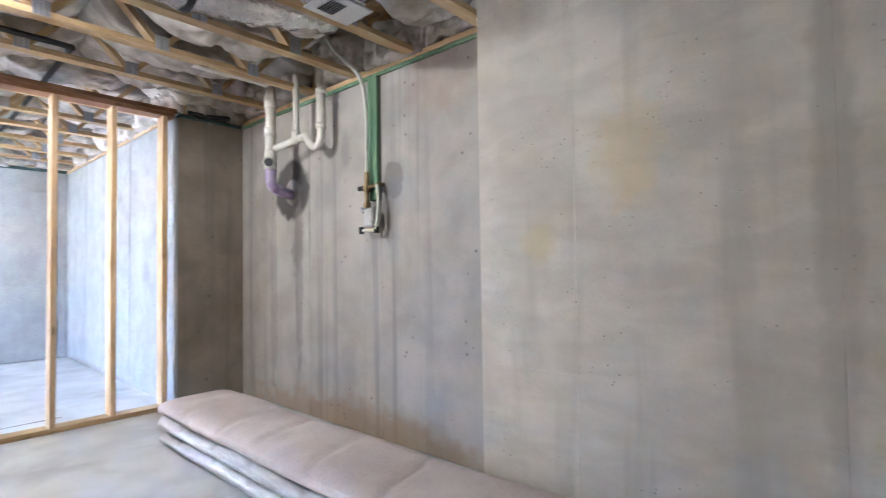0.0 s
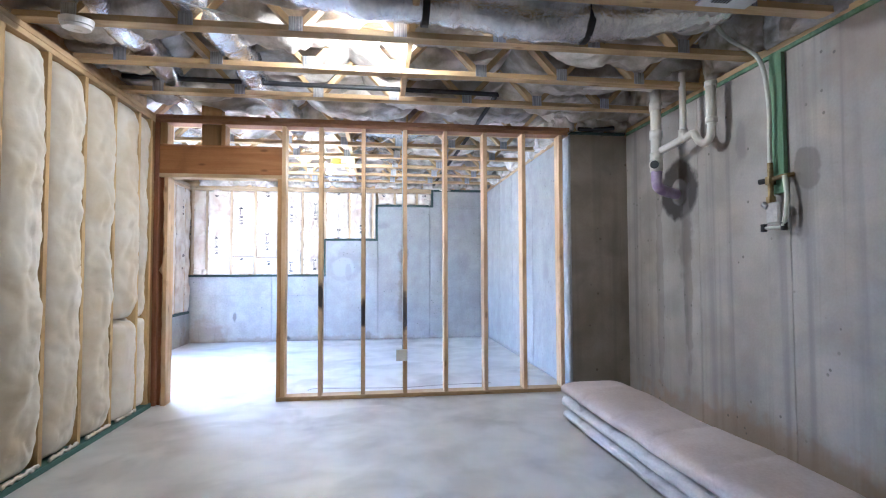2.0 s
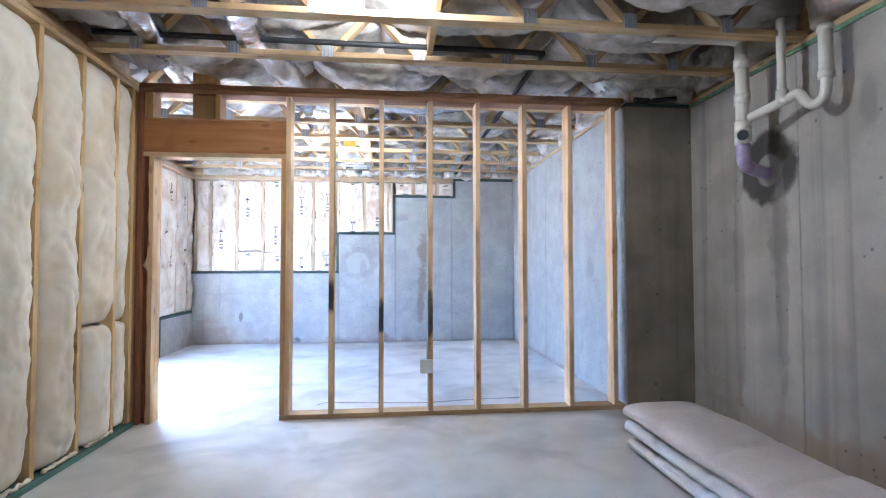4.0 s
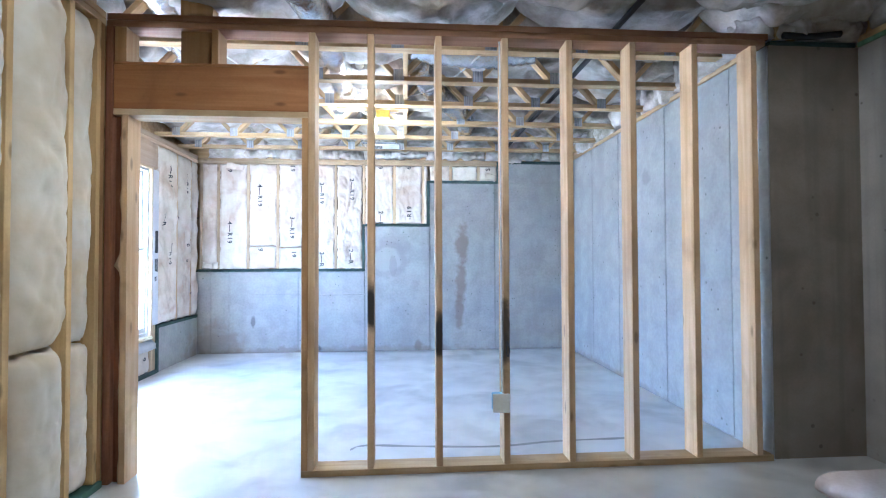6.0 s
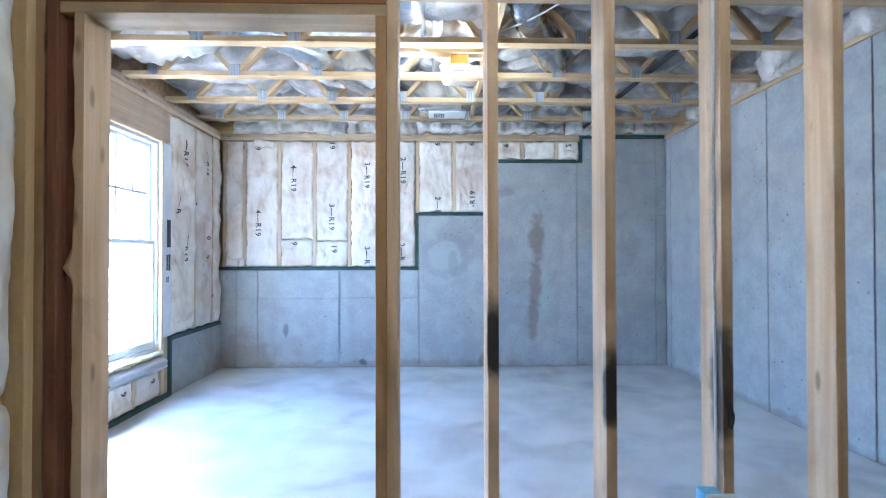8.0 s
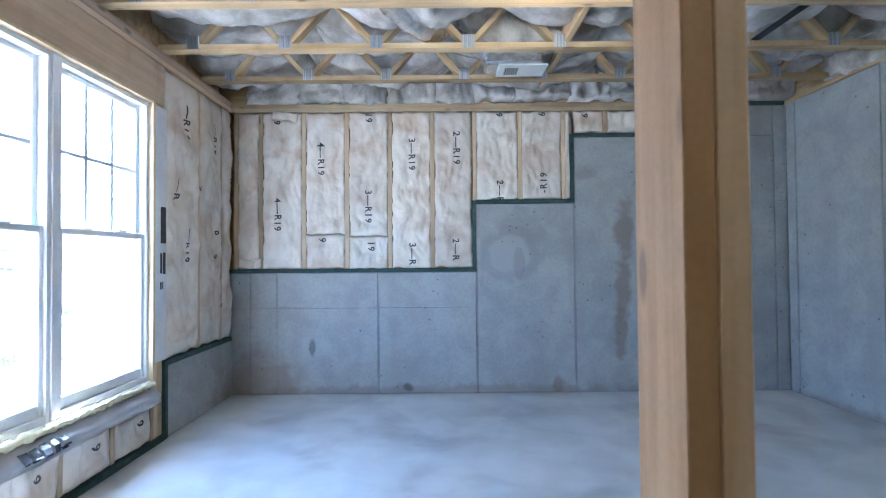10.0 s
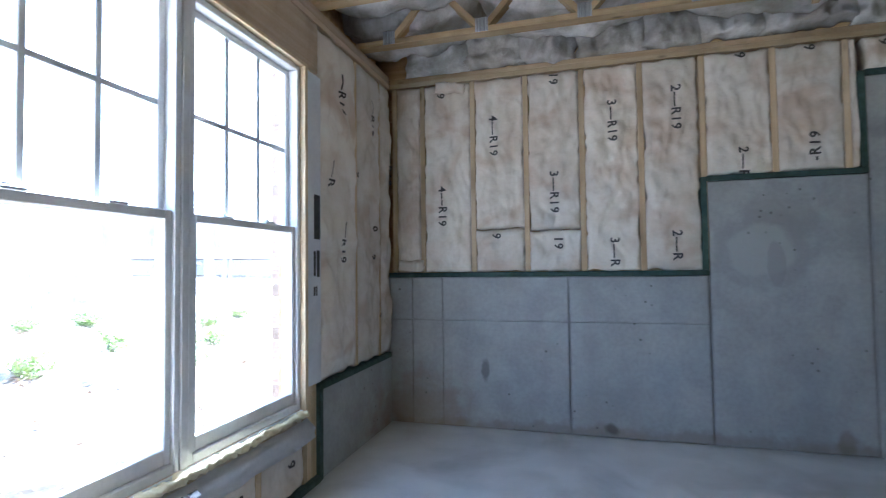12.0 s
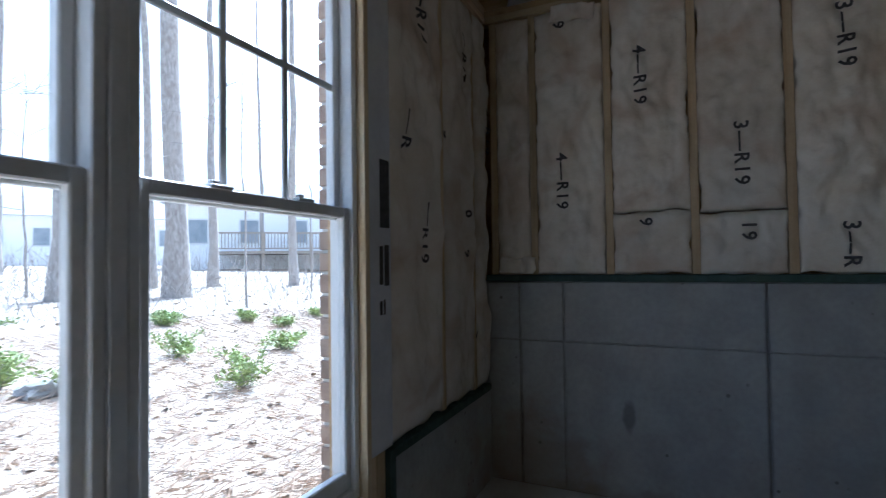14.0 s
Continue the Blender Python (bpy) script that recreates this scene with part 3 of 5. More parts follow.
def wall_batt(y0, y1, z0, z1, seed, x_back, puff, thick, material, group, label, rough=0.026):
    bm = batt_mesh(y1 - y0, z1 - z0, thick, puff, rough, seed, nv=max(8, int((z1 - z0) * 60)), ragged=0.026)
    ob = part("insulation_batt", bm, material, smooth=True)
    ob.matrix_basis = pose(x_back, y0, z0, 0, 0, 90)
    return tagged(ob, label, "insulation", group)


edges = [4.598] + [y for y in LEFT_STUDS]
for i, (y1, y0) in enumerate(zip(edges, [y for y in LEFT_STUDS[0:]])):
    lo = y0 + 0.004
    hi = y1 - (0.004 if i == 0 else 0.042)
    if hi - lo < 0.05:
        continue
    if i == 0:
        for z0, z1, seed in ((0.045, 0.825, 3), (0.831, 2.61, 23)):
            wall_batt(lo, hi, z0, z1, seed, -2.575, 0.075, 0.07, fibre, "batts in the left wall", "cream fibreglass batt pressed into the narrow bay beside the corner post", 0.035)
    elif i < 2:
        wall_batt(lo, hi, 0.045, 0.828, 3 + i, -2.575, 0.135, 0.055, fibre, "batts in the left wall", "puffy cream fibreglass batt between the studs")
        wall_batt(lo, hi, 0.834, 2.61, 13 + i, -2.575, 0.135, 0.055, fibre, "batts in the left wall", "puffy cream fibreglass batt between the studs", 0.04)
    else:
        wall_batt(lo, hi, 0.045, 2.61, 3 + i, -2.575, 0.145, 0.050, fibre, "batts in the left wall", "puffy cream fibreglass batt between the studs", 0.045)

# ---- insulated framing over the stepped back wall ----
back_frame = thing("back_stud_wall", "pine framing above the stepped concrete", "stud wall", kind="structure")
part("top_plate", box(-3.55, 0.60, YB - 0.012, YB + 0.1, 2.592, 2.628, 0.002), pale_x, back_frame)
part("top_plate", box(-3.55, 0.60, YB - 0.008, YB + 0.1, 2.630, 2.666, 0.002), pale_x, back_frame)
STEPS = ((-3.55, -1.29, 1.11), (-1.29, -0.386, 1.735), (-0.386, 0.605, 2.345))


def ledge_at(x):
    return next((z for x0, x1, z in STEPS if x0 <= x < x1), 2.345)


for x0, x1, z in STEPS:
    part("step_plate", box(x0, x1 - 0.001, YB - 0.016, YB + 0.1, z + 0.001, z + 0.036, 0.002), treated, back_frame, "dark green treated plate")
for x, z0, z1 in ((-1.29, 1.11, 1.735), (-0.386, 1.735, 2.345), (0.605, 2.345, 2.63)):
    part("step_post", box(x - 0.037, x - 0.001, YB - 0.013, YB + 0.1, z0 + 0.038, z1 + 0.03, 0.002), treated, back_frame, "dark green treated post")
BACK_STUDS = [-3.50, -3.272, -2.875, -2.478, -2.082, -1.690, -1.30, -0.880, -0.478, -0.088, 0.31]
for x in BACK_STUDS:
    part("stud", box(x - 0.019, x + 0.019, YB + 0.004, YB + 0.1, ledge_at(x) + 0.038, 2.590, 0.002), pale_z, back_frame)


def back_batt(x0, x1, z0, z1, seed, marks=()):
    w, h = x1 - x0, z1 - z0
    thick, puff, rough = 0.088, 0.018, 0.033
    ob = tagged(part("insulation_batt", batt_mesh(w, h, thick, puff, rough, seed, nv=max(8, int(h * 70)), ragged=0.026), fibre_paper, smooth=True),
                "cream faced batt with black printed markings", "insulation", "batts in the back wall")
    ob.matrix_basis = pose(x0, YB + 0.1, z0)
    for body, x, z, turn, size in marks:
        bm = letters(body, size)
        bmesh.ops.rotate(bm, verts=bm.verts, cent=(0, 0, 0), matrix=Matrix.Rotation(radians(turn), 3, "Z"))
        for v in bm.verts:
            u, t = v.co.x + x - x0, v.co.y + z - z0
            v.co = (u, -swell(min(max(u, 0.01), w - 0.01), min(max(t, 0.01), h - 0.01), w, h, puff, rough, seed, thick) - 0.011, t)
        part("printed_mark", bm, ink, ob, "black printed marking")


def bx(px):
    return -2.09 + (px - 712) * 0.004566


def bz(py):
    return 1.111 + (480 - py) * 0.00455


S = 0.085
BAYS = (
    (-3.481, -3.291, 1.15, 2.59, 1, ()),
    (-3.253, -2.894, 1.15, 2.585, 2, (("4\u2013\u2013R19", bx(488), bz(362), -90, S), ("9", bx(487), bz(176), -90, S))),
    (-2.856, -2.497, 1.47, 2.588, 3, (("4\u2013\u2013R19", bx(575), bz(250), -90, S),)),
    (-2.856, -2.497, 1.15, 1.462, 4, (("9", bx(578), bz(414), -90, S),)),
    (-2.459, -2.101, 1.45, 2.588, 5, (("3\u2013\u2013R19", bx(670), bz(347), -90, S), ("19", bx(672), bz(168), -90, S))),
    (-2.459, -2.101, 1.15, 1.442, 6, (("19", bx(675), bz(427), -90, S),)),
    (-2.063, -1.709, 1.15, 2.588, 7, (("3\u2013\u2013R19", bx(758), bz(242), -90, S), ("3\u2013\u2013R", bx(758), bz(443), -90, S))),
    (-1.671, -1.330, 1.15, 2.588, 8, (("2\u2013\u2013R19", bx(848), bz(230), -90, S), ("2\u2013\u2013R", bx(845), bz(435), -90, S))),
    (-1.281, -0.899, 1.775, 2.588, 9, (("2\u2013\u2013R", bx(935), bz(318), -90, S), ("9", bx(934), bz(163), -90, S))),
    (-0.861, -0.497, 1.775, 2.588, 10, (("-R19", bx(1023), bz(302), 90, S), ("9", bx(1020), bz(163), -90, S))),
    (-0.459, -0.425, 1.775, 2.588, 11, ()),
    (-0.384, -0.107, 2.385, 2.588, 12, (("9", bx(1107), bz(166), -90, S),)),
    (-0.069, 0.291, 2.385, 2.588, 13, ()),
    (0.329, 0.565, 2.385, 2.588, 14, (("S", bx(1265), bz(166), -90, S),)),
)
for x0, x1, z0, z1, seed, marks in BAYS:
    back_batt(x0, x1, z0, z1, seed, marks)

folds = random.Random(5)
for x, z, w in ((-3.38, 1.16, 0.19), (0.47, 2.40, 0.15), (-3.05, 2.52, 0.24)):
    bm = batt_mesh(w, 0.085, 0.012, 0.022, 0.05, 140 + int(x * 10), nu=16, nv=8, ragged=0.035)
    ob = part("insulation_scrap", bm, fibre_paper, smooth=True)
    ob.matrix_basis = pose(x - w / 2, YB - 0.008, z, folds.uniform(-6, 6), folds.uniform(-8, 8), 0)
    tagged(ob, "torn fold of batt facing bunched at the plate", "insulation", "torn folds of batt")

# ---- window wall framing ----
side_frame = thing("window_stud_wall", "pine framing round the twin window", "stud wall", kind="structure")
part("window_header", box(-3.66, XW + 0.012, 5.40, 7.62, 2.305, 2.590, 0.003), pale_y, side_frame)
part("top_plate", box(-3.66, XW + 0.015, YS2, YB - 0.02, 2.592, 2.628, 0.002), pale_y, side_frame)
part("top_plate", box(-3.66, XW + 0.013, YS2, YB - 0.02, 2.630, 2.688, 0.002), pale_y, side_frame)
part("base_plate", box(-3.67, XW + 0.022, 7.655, YB - 0.02, 0.502, 0.538, 0.002), treated, side_frame, "dark green treated plate")
part("base_post", box(-3.60, XW + 0.024, 7.615, 7.653, 0.0, 0.538, 0.002), treated, side_frame, "dark green treated post")
part("bottom_plate", box(-3.67, XW + 0.03, YS2, 7.613, 0.0, 0.038, 0.002), treated, side_frame, "dark green treated plate")
part("trimmer", box(-3.67, XW + 0.004, 7.475, 7.512, 0.039, 2.303, 0.002), pale_z, side_frame)
part("king_stud", box(-3.67, XW + 0.002, 7.514, 7.552, 0.039, 2.303, 0.002), pale_z, side_frame)
part("stud", box(-3.67, XW + 0.001, 7.556, 7.613, 0.039, 2.303, 0.002), pale_z, side_frame)
part("sill_board", box(-3.67, XW + 0.003, 5.70, 7.473, 0.392, 0.428, 0.002), pale_y, side_frame)
for y in (5.86, 6.27, 6.675, 7.08):
    part("cripple", box(-3.67, XW, y, y + 0.038, 0.039, 0.391, 0.002), pale_z, side_frame)
for y in (8.13, 8.53):
    part("stud", box(-3.67, XW - 0.004, y, y + 0.038, 0.54, 2.591, 0.002), pale_z, side_frame)
for i, (y0, y1, z0, z1) in enumerate(((7.66, 8.128, 0.545, 2.588), (8.17, 8.528, 0.545, 2.588), (8.57, 8.715, 0.545, 2.588),
                                      (5.90, 6.268, 0.042, 0.388), (6.31, 6.673, 0.042, 0.388), (6.715, 7.078, 0.042, 0.388), (7.12, 7.473, 0.042, 0.388),
                                      (4.85, 5.30, 0.042, 2.588), (5.32, 5.70, 0.042, 2.588))):
    ob = wall_batt(y0, y1, z0, z1, 31 + i, -3.67, 0.03, 0.11, fibre_paper, "batts in the window wall", "cream faced batt with black printed markings", 0.038)
    w, h = y1 - y0, z1 - z0
    spots = (((0.46, 1.72, "\u2013\u2013R19"), (0.50, 0.80, "\u2013\u2013R19"), (0.16, 1.20, "\u2013\u2013R"), (0.82, 1.25, "9")), ((0.45, 1.70, "\u2013\u2013R19"), (0.5, 0.92, "9"), (0.45, 0.72, "9"), (0.8, 0.3, "9")),
             ((0.5, 1.4, "\u2013\u2013R19"),))[i] if i < 3 else ((0.5, 0.17, "9"),) if i < 7 else ()
    for f, z, body in spots:
        bm = letters(body, 0.085)
        bmesh.ops.rotate(bm, verts=bm.verts, cent=(0, 0, 0), matrix=Matrix.Rotation(radians(-90), 3, "Z"))
        for v in bm.verts:
            u, t = v.co.x + f * w, v.co.y + z
            v.co = (u, -swell(min(max(u, 0.01), w - 0.01), min(max(t, 0.01), h - 0.01), w, h, 0.03, 0.038, 31 + i, 0.11) - 0.021, t)
        part("printed_mark", bm, ink, ob, "black printed marking")
# house wrap strip with bold print beside the window
strip = tagged(part("house_wrap", box(XW + 0.005, XW + 0.008, 7.48, 7.655, 0.545, 2.29), wrap), "strip of white house wrap with bold black print beside the window", "house wrap")
for z0, z1, y0, y1 in ((1.353, 1.605, 7.58, 7.645), (1.145, 1.285, 7.575, 7.598), (1.14, 1.29, 7.608, 7.640), (1.035, 1.085, 7.575, 7.592), (1.035, 1.09, 7.602, 7.612)):
    part("printed_bar", box(XW + 0.0085, XW + 0.010, y0, y1, z0, z1), ink, strip, "black print")

# ---- windows ----
def window_unit(name, y0, y1):
    win = thing(name, "white vinyl double-hung window with a six-pane upper sash", "window", "twin window", "structure")
    z0, z1 = 0.445, 2.28
    for b in ((y0, y0 + 0.028, z0, z1), (y1 - 0.028, y1, z0, z1), (y0 + 0.028, y1 - 0.028, z1 - 0.03, z1), (y0 + 0.028, y1 - 0.028, z0, z0 + 0.035)):
        part("window_frame", box(-3.64, -3.545, *b, 0.003), vinyl, win)
    ya, yb = y0 + 0.028, y1 - 0.028
    mid = 1.39
    for sash, xa, xb, za, zb, foot, head in (("lower_sash", -3.591, -3.559, z0 + 0.036, mid + 0.02, 0.06, 0.036), ("upper_sash", -3.631, -3.596, mid - 0.02, z1 - 0.031, 0.036, 0.03)):
        bm = bmesh.new()
        add_box(bm, xa, xb, ya, ya + 0.030, za, zb, 0.004)
        add_box(bm, xa, xb, yb - 0.030, yb, za, zb, 0.004)
        add_box(bm, xa + 0.001, xb - 0.001, ya + 0.028, yb - 0.028, za, za + foot, 0.004)
        add_box(bm, xa + 0.001, xb - 0.001, ya + 0.028, yb - 0.028, zb - head, zb, 0.004)
        so = part(sash, bm, vinyl, win)
        xm = (xa + xb) / 2
        p = part("pane", box(xm - 0.002, xm + 0.002, ya + 0.028, yb - 0.028, za + foot - 0.002, zb - head + 0.002), glass, so)
        p.visible_shadow = False
        if sash == "upper_sash":
            wide = (yb - ya - 0.060) / 3
            for k in (1, 2):
                yc = ya + 0.030 + wide * k
                part("muntin", box(xm + 0.003, xm + 0.013, yc - 0.012, yc + 0.012, za + foot, zb - head, 0.003), vinyl, so)
            zc = (za + foot + zb - head) / 2
            part("muntin", box(xm + 0.0035, xm + 0.0125, ya + 0.030, yb - 0.030, zc - 0.012, zc + 0.012, 0.003), vinyl, so)
    for f in (0.30, 0.72):
        yc = ya + (yb - ya) * f
        bm = box(-3.591, -3.563, yc - 0.035, yc + 0.035, mid + 0.0205, mid + 0.030, 0.003)
        add_box(bm, -3.586, -3.569, yc - 0.03, yc - 0.005, mid + 0.030, mid + 0.040, 0.003)
        part("sash_lock", bm, vinyl, win)
    return win


window_unit("window_1", 6.658, 7.444)
window_unit("window_2", 5.800, 6.618)
setting("window_mullion", box(-3.64, -3.540, 6.6195, 6.6565, 0.445, 2.28, 0.003), vinyl, "white vinyl mullion between the two windows", "mullion")
casing = thing("window_jamb", "pale unpainted wooden jamb lining round the windows", "window jamb", kind="structure")
part("side_jamb", box(-3.64, XW + 0.035, 7.446, 7.473, 0.43, 2.30, 0.002), jamb_wood, casing)
part("side_jamb", box(-3.64, XW + 0.035, 5.772, 5.797, 0.43, 2.30, 0.002), jamb_wood, casing)
part("head_jamb", box(-3.64, XW + 0.035, 5.798, 7.445, 2.282, 2.30, 0.002), jamb_wood, casing)
part("stool", box(-3.543, XW + 0.018, 5.798, 7.445, 0.43, 0.444, 0.002), vinyl, casing, "white window stool")
bm = bmesh.new()
pts = [(XW + 0.040 + 0.008 * noise.noise(Vector((i * 0.7, 3, 0))), 5.82 + i * 0.0138, 0.428 + 0.012 * noise.noise(Vector((i * 0.55, 0, 9)))) for i in range(118)]
add_tube(bm, pts, 0.017, segs=12, wobble=1.1, seed=2)
tagged(part("foam_bead", bm, foam, smooth=True), "lumpy yellow spray foam bead under the window", "spray foam")
def flap_at(i, k, lift=0.0):
    return (XW + 0.045 + lift + 0.022 * k * (1 if k < 3 else 0.6) + 0.012 * noise.noise(Vector((i * 0.35, k * 0.9, 4))), 5.85 + i * 0.041, 0.40 + lift - 0.024 * k + 0.008 * noise.noise(Vector((i * 0.4, k, 1))))


bm = bmesh.new()
rows_ = []
for i in range(40):
    rows_.append([bm.verts.new(flap_at(i, k)) for k in range(5)])
for a, b in zip(rows_, rows_[1:]):
    for k in range(4):
        bm.faces.new((a[k], b[k], b[k + 1], a[k + 1]))
bmesh.ops.solidify(bm, geom=bm.faces[:], thickness=0.003)
flap = tagged(part("wrap_flap", bm, wrap, smooth=True), "folded flap of white house wrap hanging under the sill", "house wrap")
for i0, i1, k0, k1 in ((19, 20.2, 1, 3.6), (20.6, 21.6, 1, 2.2), (20.6, 21.6, 2.6, 3.6), (22, 23.1, 1, 3.6), (23.5, 24.4, 1, 3.6), (24.9, 26, 1, 1.8), (24.9, 26, 2.4, 3.6)):
    bm = bmesh.new()
    bar = [[bm.verts.new(flap_at(i0 - 7 + (i1 - i0) * u / 3, k0 + (k1 - k0) * v / 3, 0.006)) for v in range(4)] for u in range(4)]
    for u in range(3):
        for v in range(3):
            bm.faces.new((bar[u][v], bar[u + 1][v], bar[u + 1][v + 1], bar[u][v + 1]))
    part("printed_bar", bm, ink, flap, "black print")

# ---- loose fluff along the left wall ----
for k, y in enumerate(LEFT_STUDS[:8]):
    pts = [(-2.432 + 0.014 * noise.noise(Vector((i * 0.5, k, 0))), y - 0.05 - i * 0.012, 0.055 + 0.012 * noise.noise(Vector((i * 0.35, k, 5)))) for i in range(26)]
    tagged(part("insulation_scrap", tube(pts, 0.012, segs=8, wobble=0.8, seed=k), fibre, smooth=True), "loose scrap of white insulation on the bottom plate", "insulation", "insulation scraps")


# ---- floor trusses ----
def truss(name, length, first_node, group):
    """Open-web floor truss along x; chords lie flat, webs meet at toothed plates."""
    t = thing(name, "open-web pine floor truss with steel connector plates", "floor truss", group)
    part("bottom_chord", box(0, length, -0.089, 0, 0, 0.038, 0.002), wood_x, t)
    part("top_chord", box(0, length, -0.089, 0, 0.38, 0.418, 0.002), wood_x, t)
    step, rise = 0.635, 0.342
    a = math.atan2(rise, step / 2)
    run = math.hypot(rise, step / 2)
    web = plate = None
    x = first_node
    while x < length - 0.05:
        for s in (-1, 1):
            end = x + s * step / 2
            if end < 0.02 or end > length - 0.02:
                continue
            m = pose(x + s * 0.02, 0, 0.038, 0, -math.degrees(a) if s > 0 else math.degrees(a) - 180, 0)
            if web is None:
                web = part("web", box(0.0, run - 0.02, -0.085, -0.004, -0.019, 0.019, 0.002), wood_x, t)
                web.matrix_basis = m
            else:
                share("web", web, t, m)
        if plate is None:
            plate = part("connector_plate", box(-0.042, 0.042, -0.0915, -0.0892, 0.001, 0.092, 0.0008), plate_steel, t)
            plate.location = (x, 0, 0)
        else:
            share("connector_plate", plate, t, pose(x, 0, 0))
        x += step
    return t


FAR_Y = [5.15, 5.765, 6.38, 7.02, 7.66, 8.27]
FRONT_Y = [4.14, 3.53, 2.95, 2.34, 1.73, 1.12, 0.51, -0.1, -0.71, -1.32, -1.93, -2.54, -3.15, -3.76, -4.37]
far = truss("floor_truss", 5.14, 0.24, "trusses over the far room")
far.location = (-3.56, FAR_Y[0], TOP)
for y in FAR_Y[1:]:
    copy_thing(far, pose(-3.56, y, TOP))
front = truss("floor_truss", 4.66, 0.30, "trusses over the front room")
front.location = (-2.46, FRONT_Y[0], TOP)
for y in FRONT_Y[1:]:
    copy_thing(front, pose(-2.46, y, TOP))

strong = tagged(part("strongback", box(-0.745, -0.707, 5.0, 8.5, TOP + 0.04, TOP + 0.18, 0.002), wood_y), "pine strongback board resting on the truss chords", "strongback")
tagged(part("strongback", box(-0.20, -0.162, 0.4, 4.14, TOP + 0.04, TOP + 0.18, 0.002), wood_y), "pine strongback board resting on the truss chords", "strongback")

# ---- ceiling insulation ----
random.seed(4)
pillows = []
for k in range(6):
    bm = batt_mesh(1.25, 0.50, 0.08, 0.20, 0.07, 60 + k, nu=34, nv=16, ragged=0.05)
    me = bpy.data.meshes.new("ceiling_batt")
    bm.to_mesh(me)
    bm.free()
    me.materials.append(fibre_ceiling)
    me.polygons.foreach_set("use_smooth", [True] * len(me.polygons))
    pillows.append(me)


def lay_batts(y1, x0, x1, group):
    x = x0 - random.uniform(0, 0.5)
    while x < x1 - 0.2:
        ob = new("ceiling_batt", random.choice(pillows))
        w = random.uniform(0.85, 1.1)
        ob.matrix_basis = pose(x, y1, 3.115, 90, 0, random.uniform(-2, 2)) @ Matrix.Diagonal((w, random.uniform(0.8, 1.25), random.uniform(0.98, 1.08), 1))
        tagged(ob, "sagging whitish fibreglass batt between the floor trusses", "insulation", group)
        x += 1.25 * w - 0.03


for y in FAR_Y + [8.80]:
    lay_batts(y - 0.09, -3.6, 1.5, "batts over the far room")
for y in [4.74] + FRONT_Y:
    lay_batts(y - 0.09, -2.45, 2.1, "batts over the front room")
# rim wads on top of the walls
wads = random.Random(17)


def rim_wad(k, place, wide):
    bm = batt_mesh(wide * wads.uniform(0.9, 1.35), wads.uniform(0.30, 0.40), 0.03, wads.uniform(0.05, 0.11), 0.11, 80 + k, nu=26, nv=22, ragged=0.06)
    ob = part("rim_batt", bm, fibre_ceiling, smooth=True)
    ob.matrix_basis = place @ Matrix.Rotation(radians(wads.uniform(-5, 5)), 4, "Y")
    tagged(ob, "crumpled fibreglass wad stuffed against the rim board", "insulation", "rim wads")


for k, x in enumerate([-3.4 + 0.42 * i for i in range(12)]):
    rim_wad(k, pose(x + wads.uniform(-0.08, 0.04), YB + 0.055, 2.675), 0.43)
for k, y in enumerate([8.3 - 0.61 * i for i in range(6)]):
    rim_wad(20 + k, pose(XF + 0.058, y, 2.675, 0, 0, -90), 0.50)
for k, y in enumerate([4.65 - 0.61 * i for i in range(6)]):
    rim_wad(30 + k, pose(XR + 0.058, y, 2.705, 0, 0, -90), 0.50)
for k, x in enumerate((1.62, 1.96)):
    rim_wad(40 + k, pose(x, YS + 0.125, 2.668), 0.36)


# ---- ducts and pipes overhead ----
def duct(points, radius, seed, label="crinkled silver foil flexible duct between the trusses"):
    line = smooth_line([(x, y, z - 0.045) for x, y, z in points], 14)
    bm = tube(line, radius, segs=20, ribs=0.035, wobble=0.16, seed=seed)
    return tagged(part("flexible_duct", bm, foil, smooth=True), label, "duct", "flexible ducts")


duct([(-2.05, 2.4, 2.93), (-2.07, 3.2, 2.90), (-2.03, 3.6, 2.88), (-2.10, 4.2, 2.90), (-2.25, 5.0, 2.93), (-2.4, 5.6, 2.93)], 0.10, 1)
duct([(-1.55, 2.4, 2.92), (-1.45, 3.2, 2.90), (-1.38, 3.6, 2.87), (-1.42, 4.2, 2.90), (-1.30, 5.0, 2.91), (-1.28, 6.0, 2.90), (-1.30, 6.6, 2.93)], 0.11, 2)
big_duct = duct([(-0.95, 2.62, 2.93), (-0.4, 2.64, 2.86), (0.1, 2.66, 2.86), (0.6, 2.66, 2.80), (1.2, 2.62, 2.84), (1.75, 2.58, 2.95)], 0.13, 3, "large sagging silver insulated duct under the subfloor")
for sx, sz in ((0.86, 2.765), (-0.12, 2.815)):
    part("strap", tube([(sx - 0.02, 2.655, sz), (sx + 0.02, 2.655, sz)], 0.143, segs=24), black_plastic, big_duct, "black strap")
duct([(-2.75, 6.05, 2.97), (-2.35, 6.5, 2.90), (-2.04, 6.86, 2.86), (-1.75, 7.5, 2.86), (-1.35, 7.95, 2.90), (-1.02, 8.0, 2.86)], 0.085, 4)
duct([(-0.62, 5.9, 2.95), (-0.48, 6.3, 2.88), (-0.18, 6.9, 2.87), (-0.02, 7.5, 2.88), (0.0, 7.95, 2.92)], 0.10, 5)
duct([(-0.7, 5.45, 2.93), (-0.2, 5.47, 2.88), (0.25, 5.46, 2.93)], 0.11, 6)


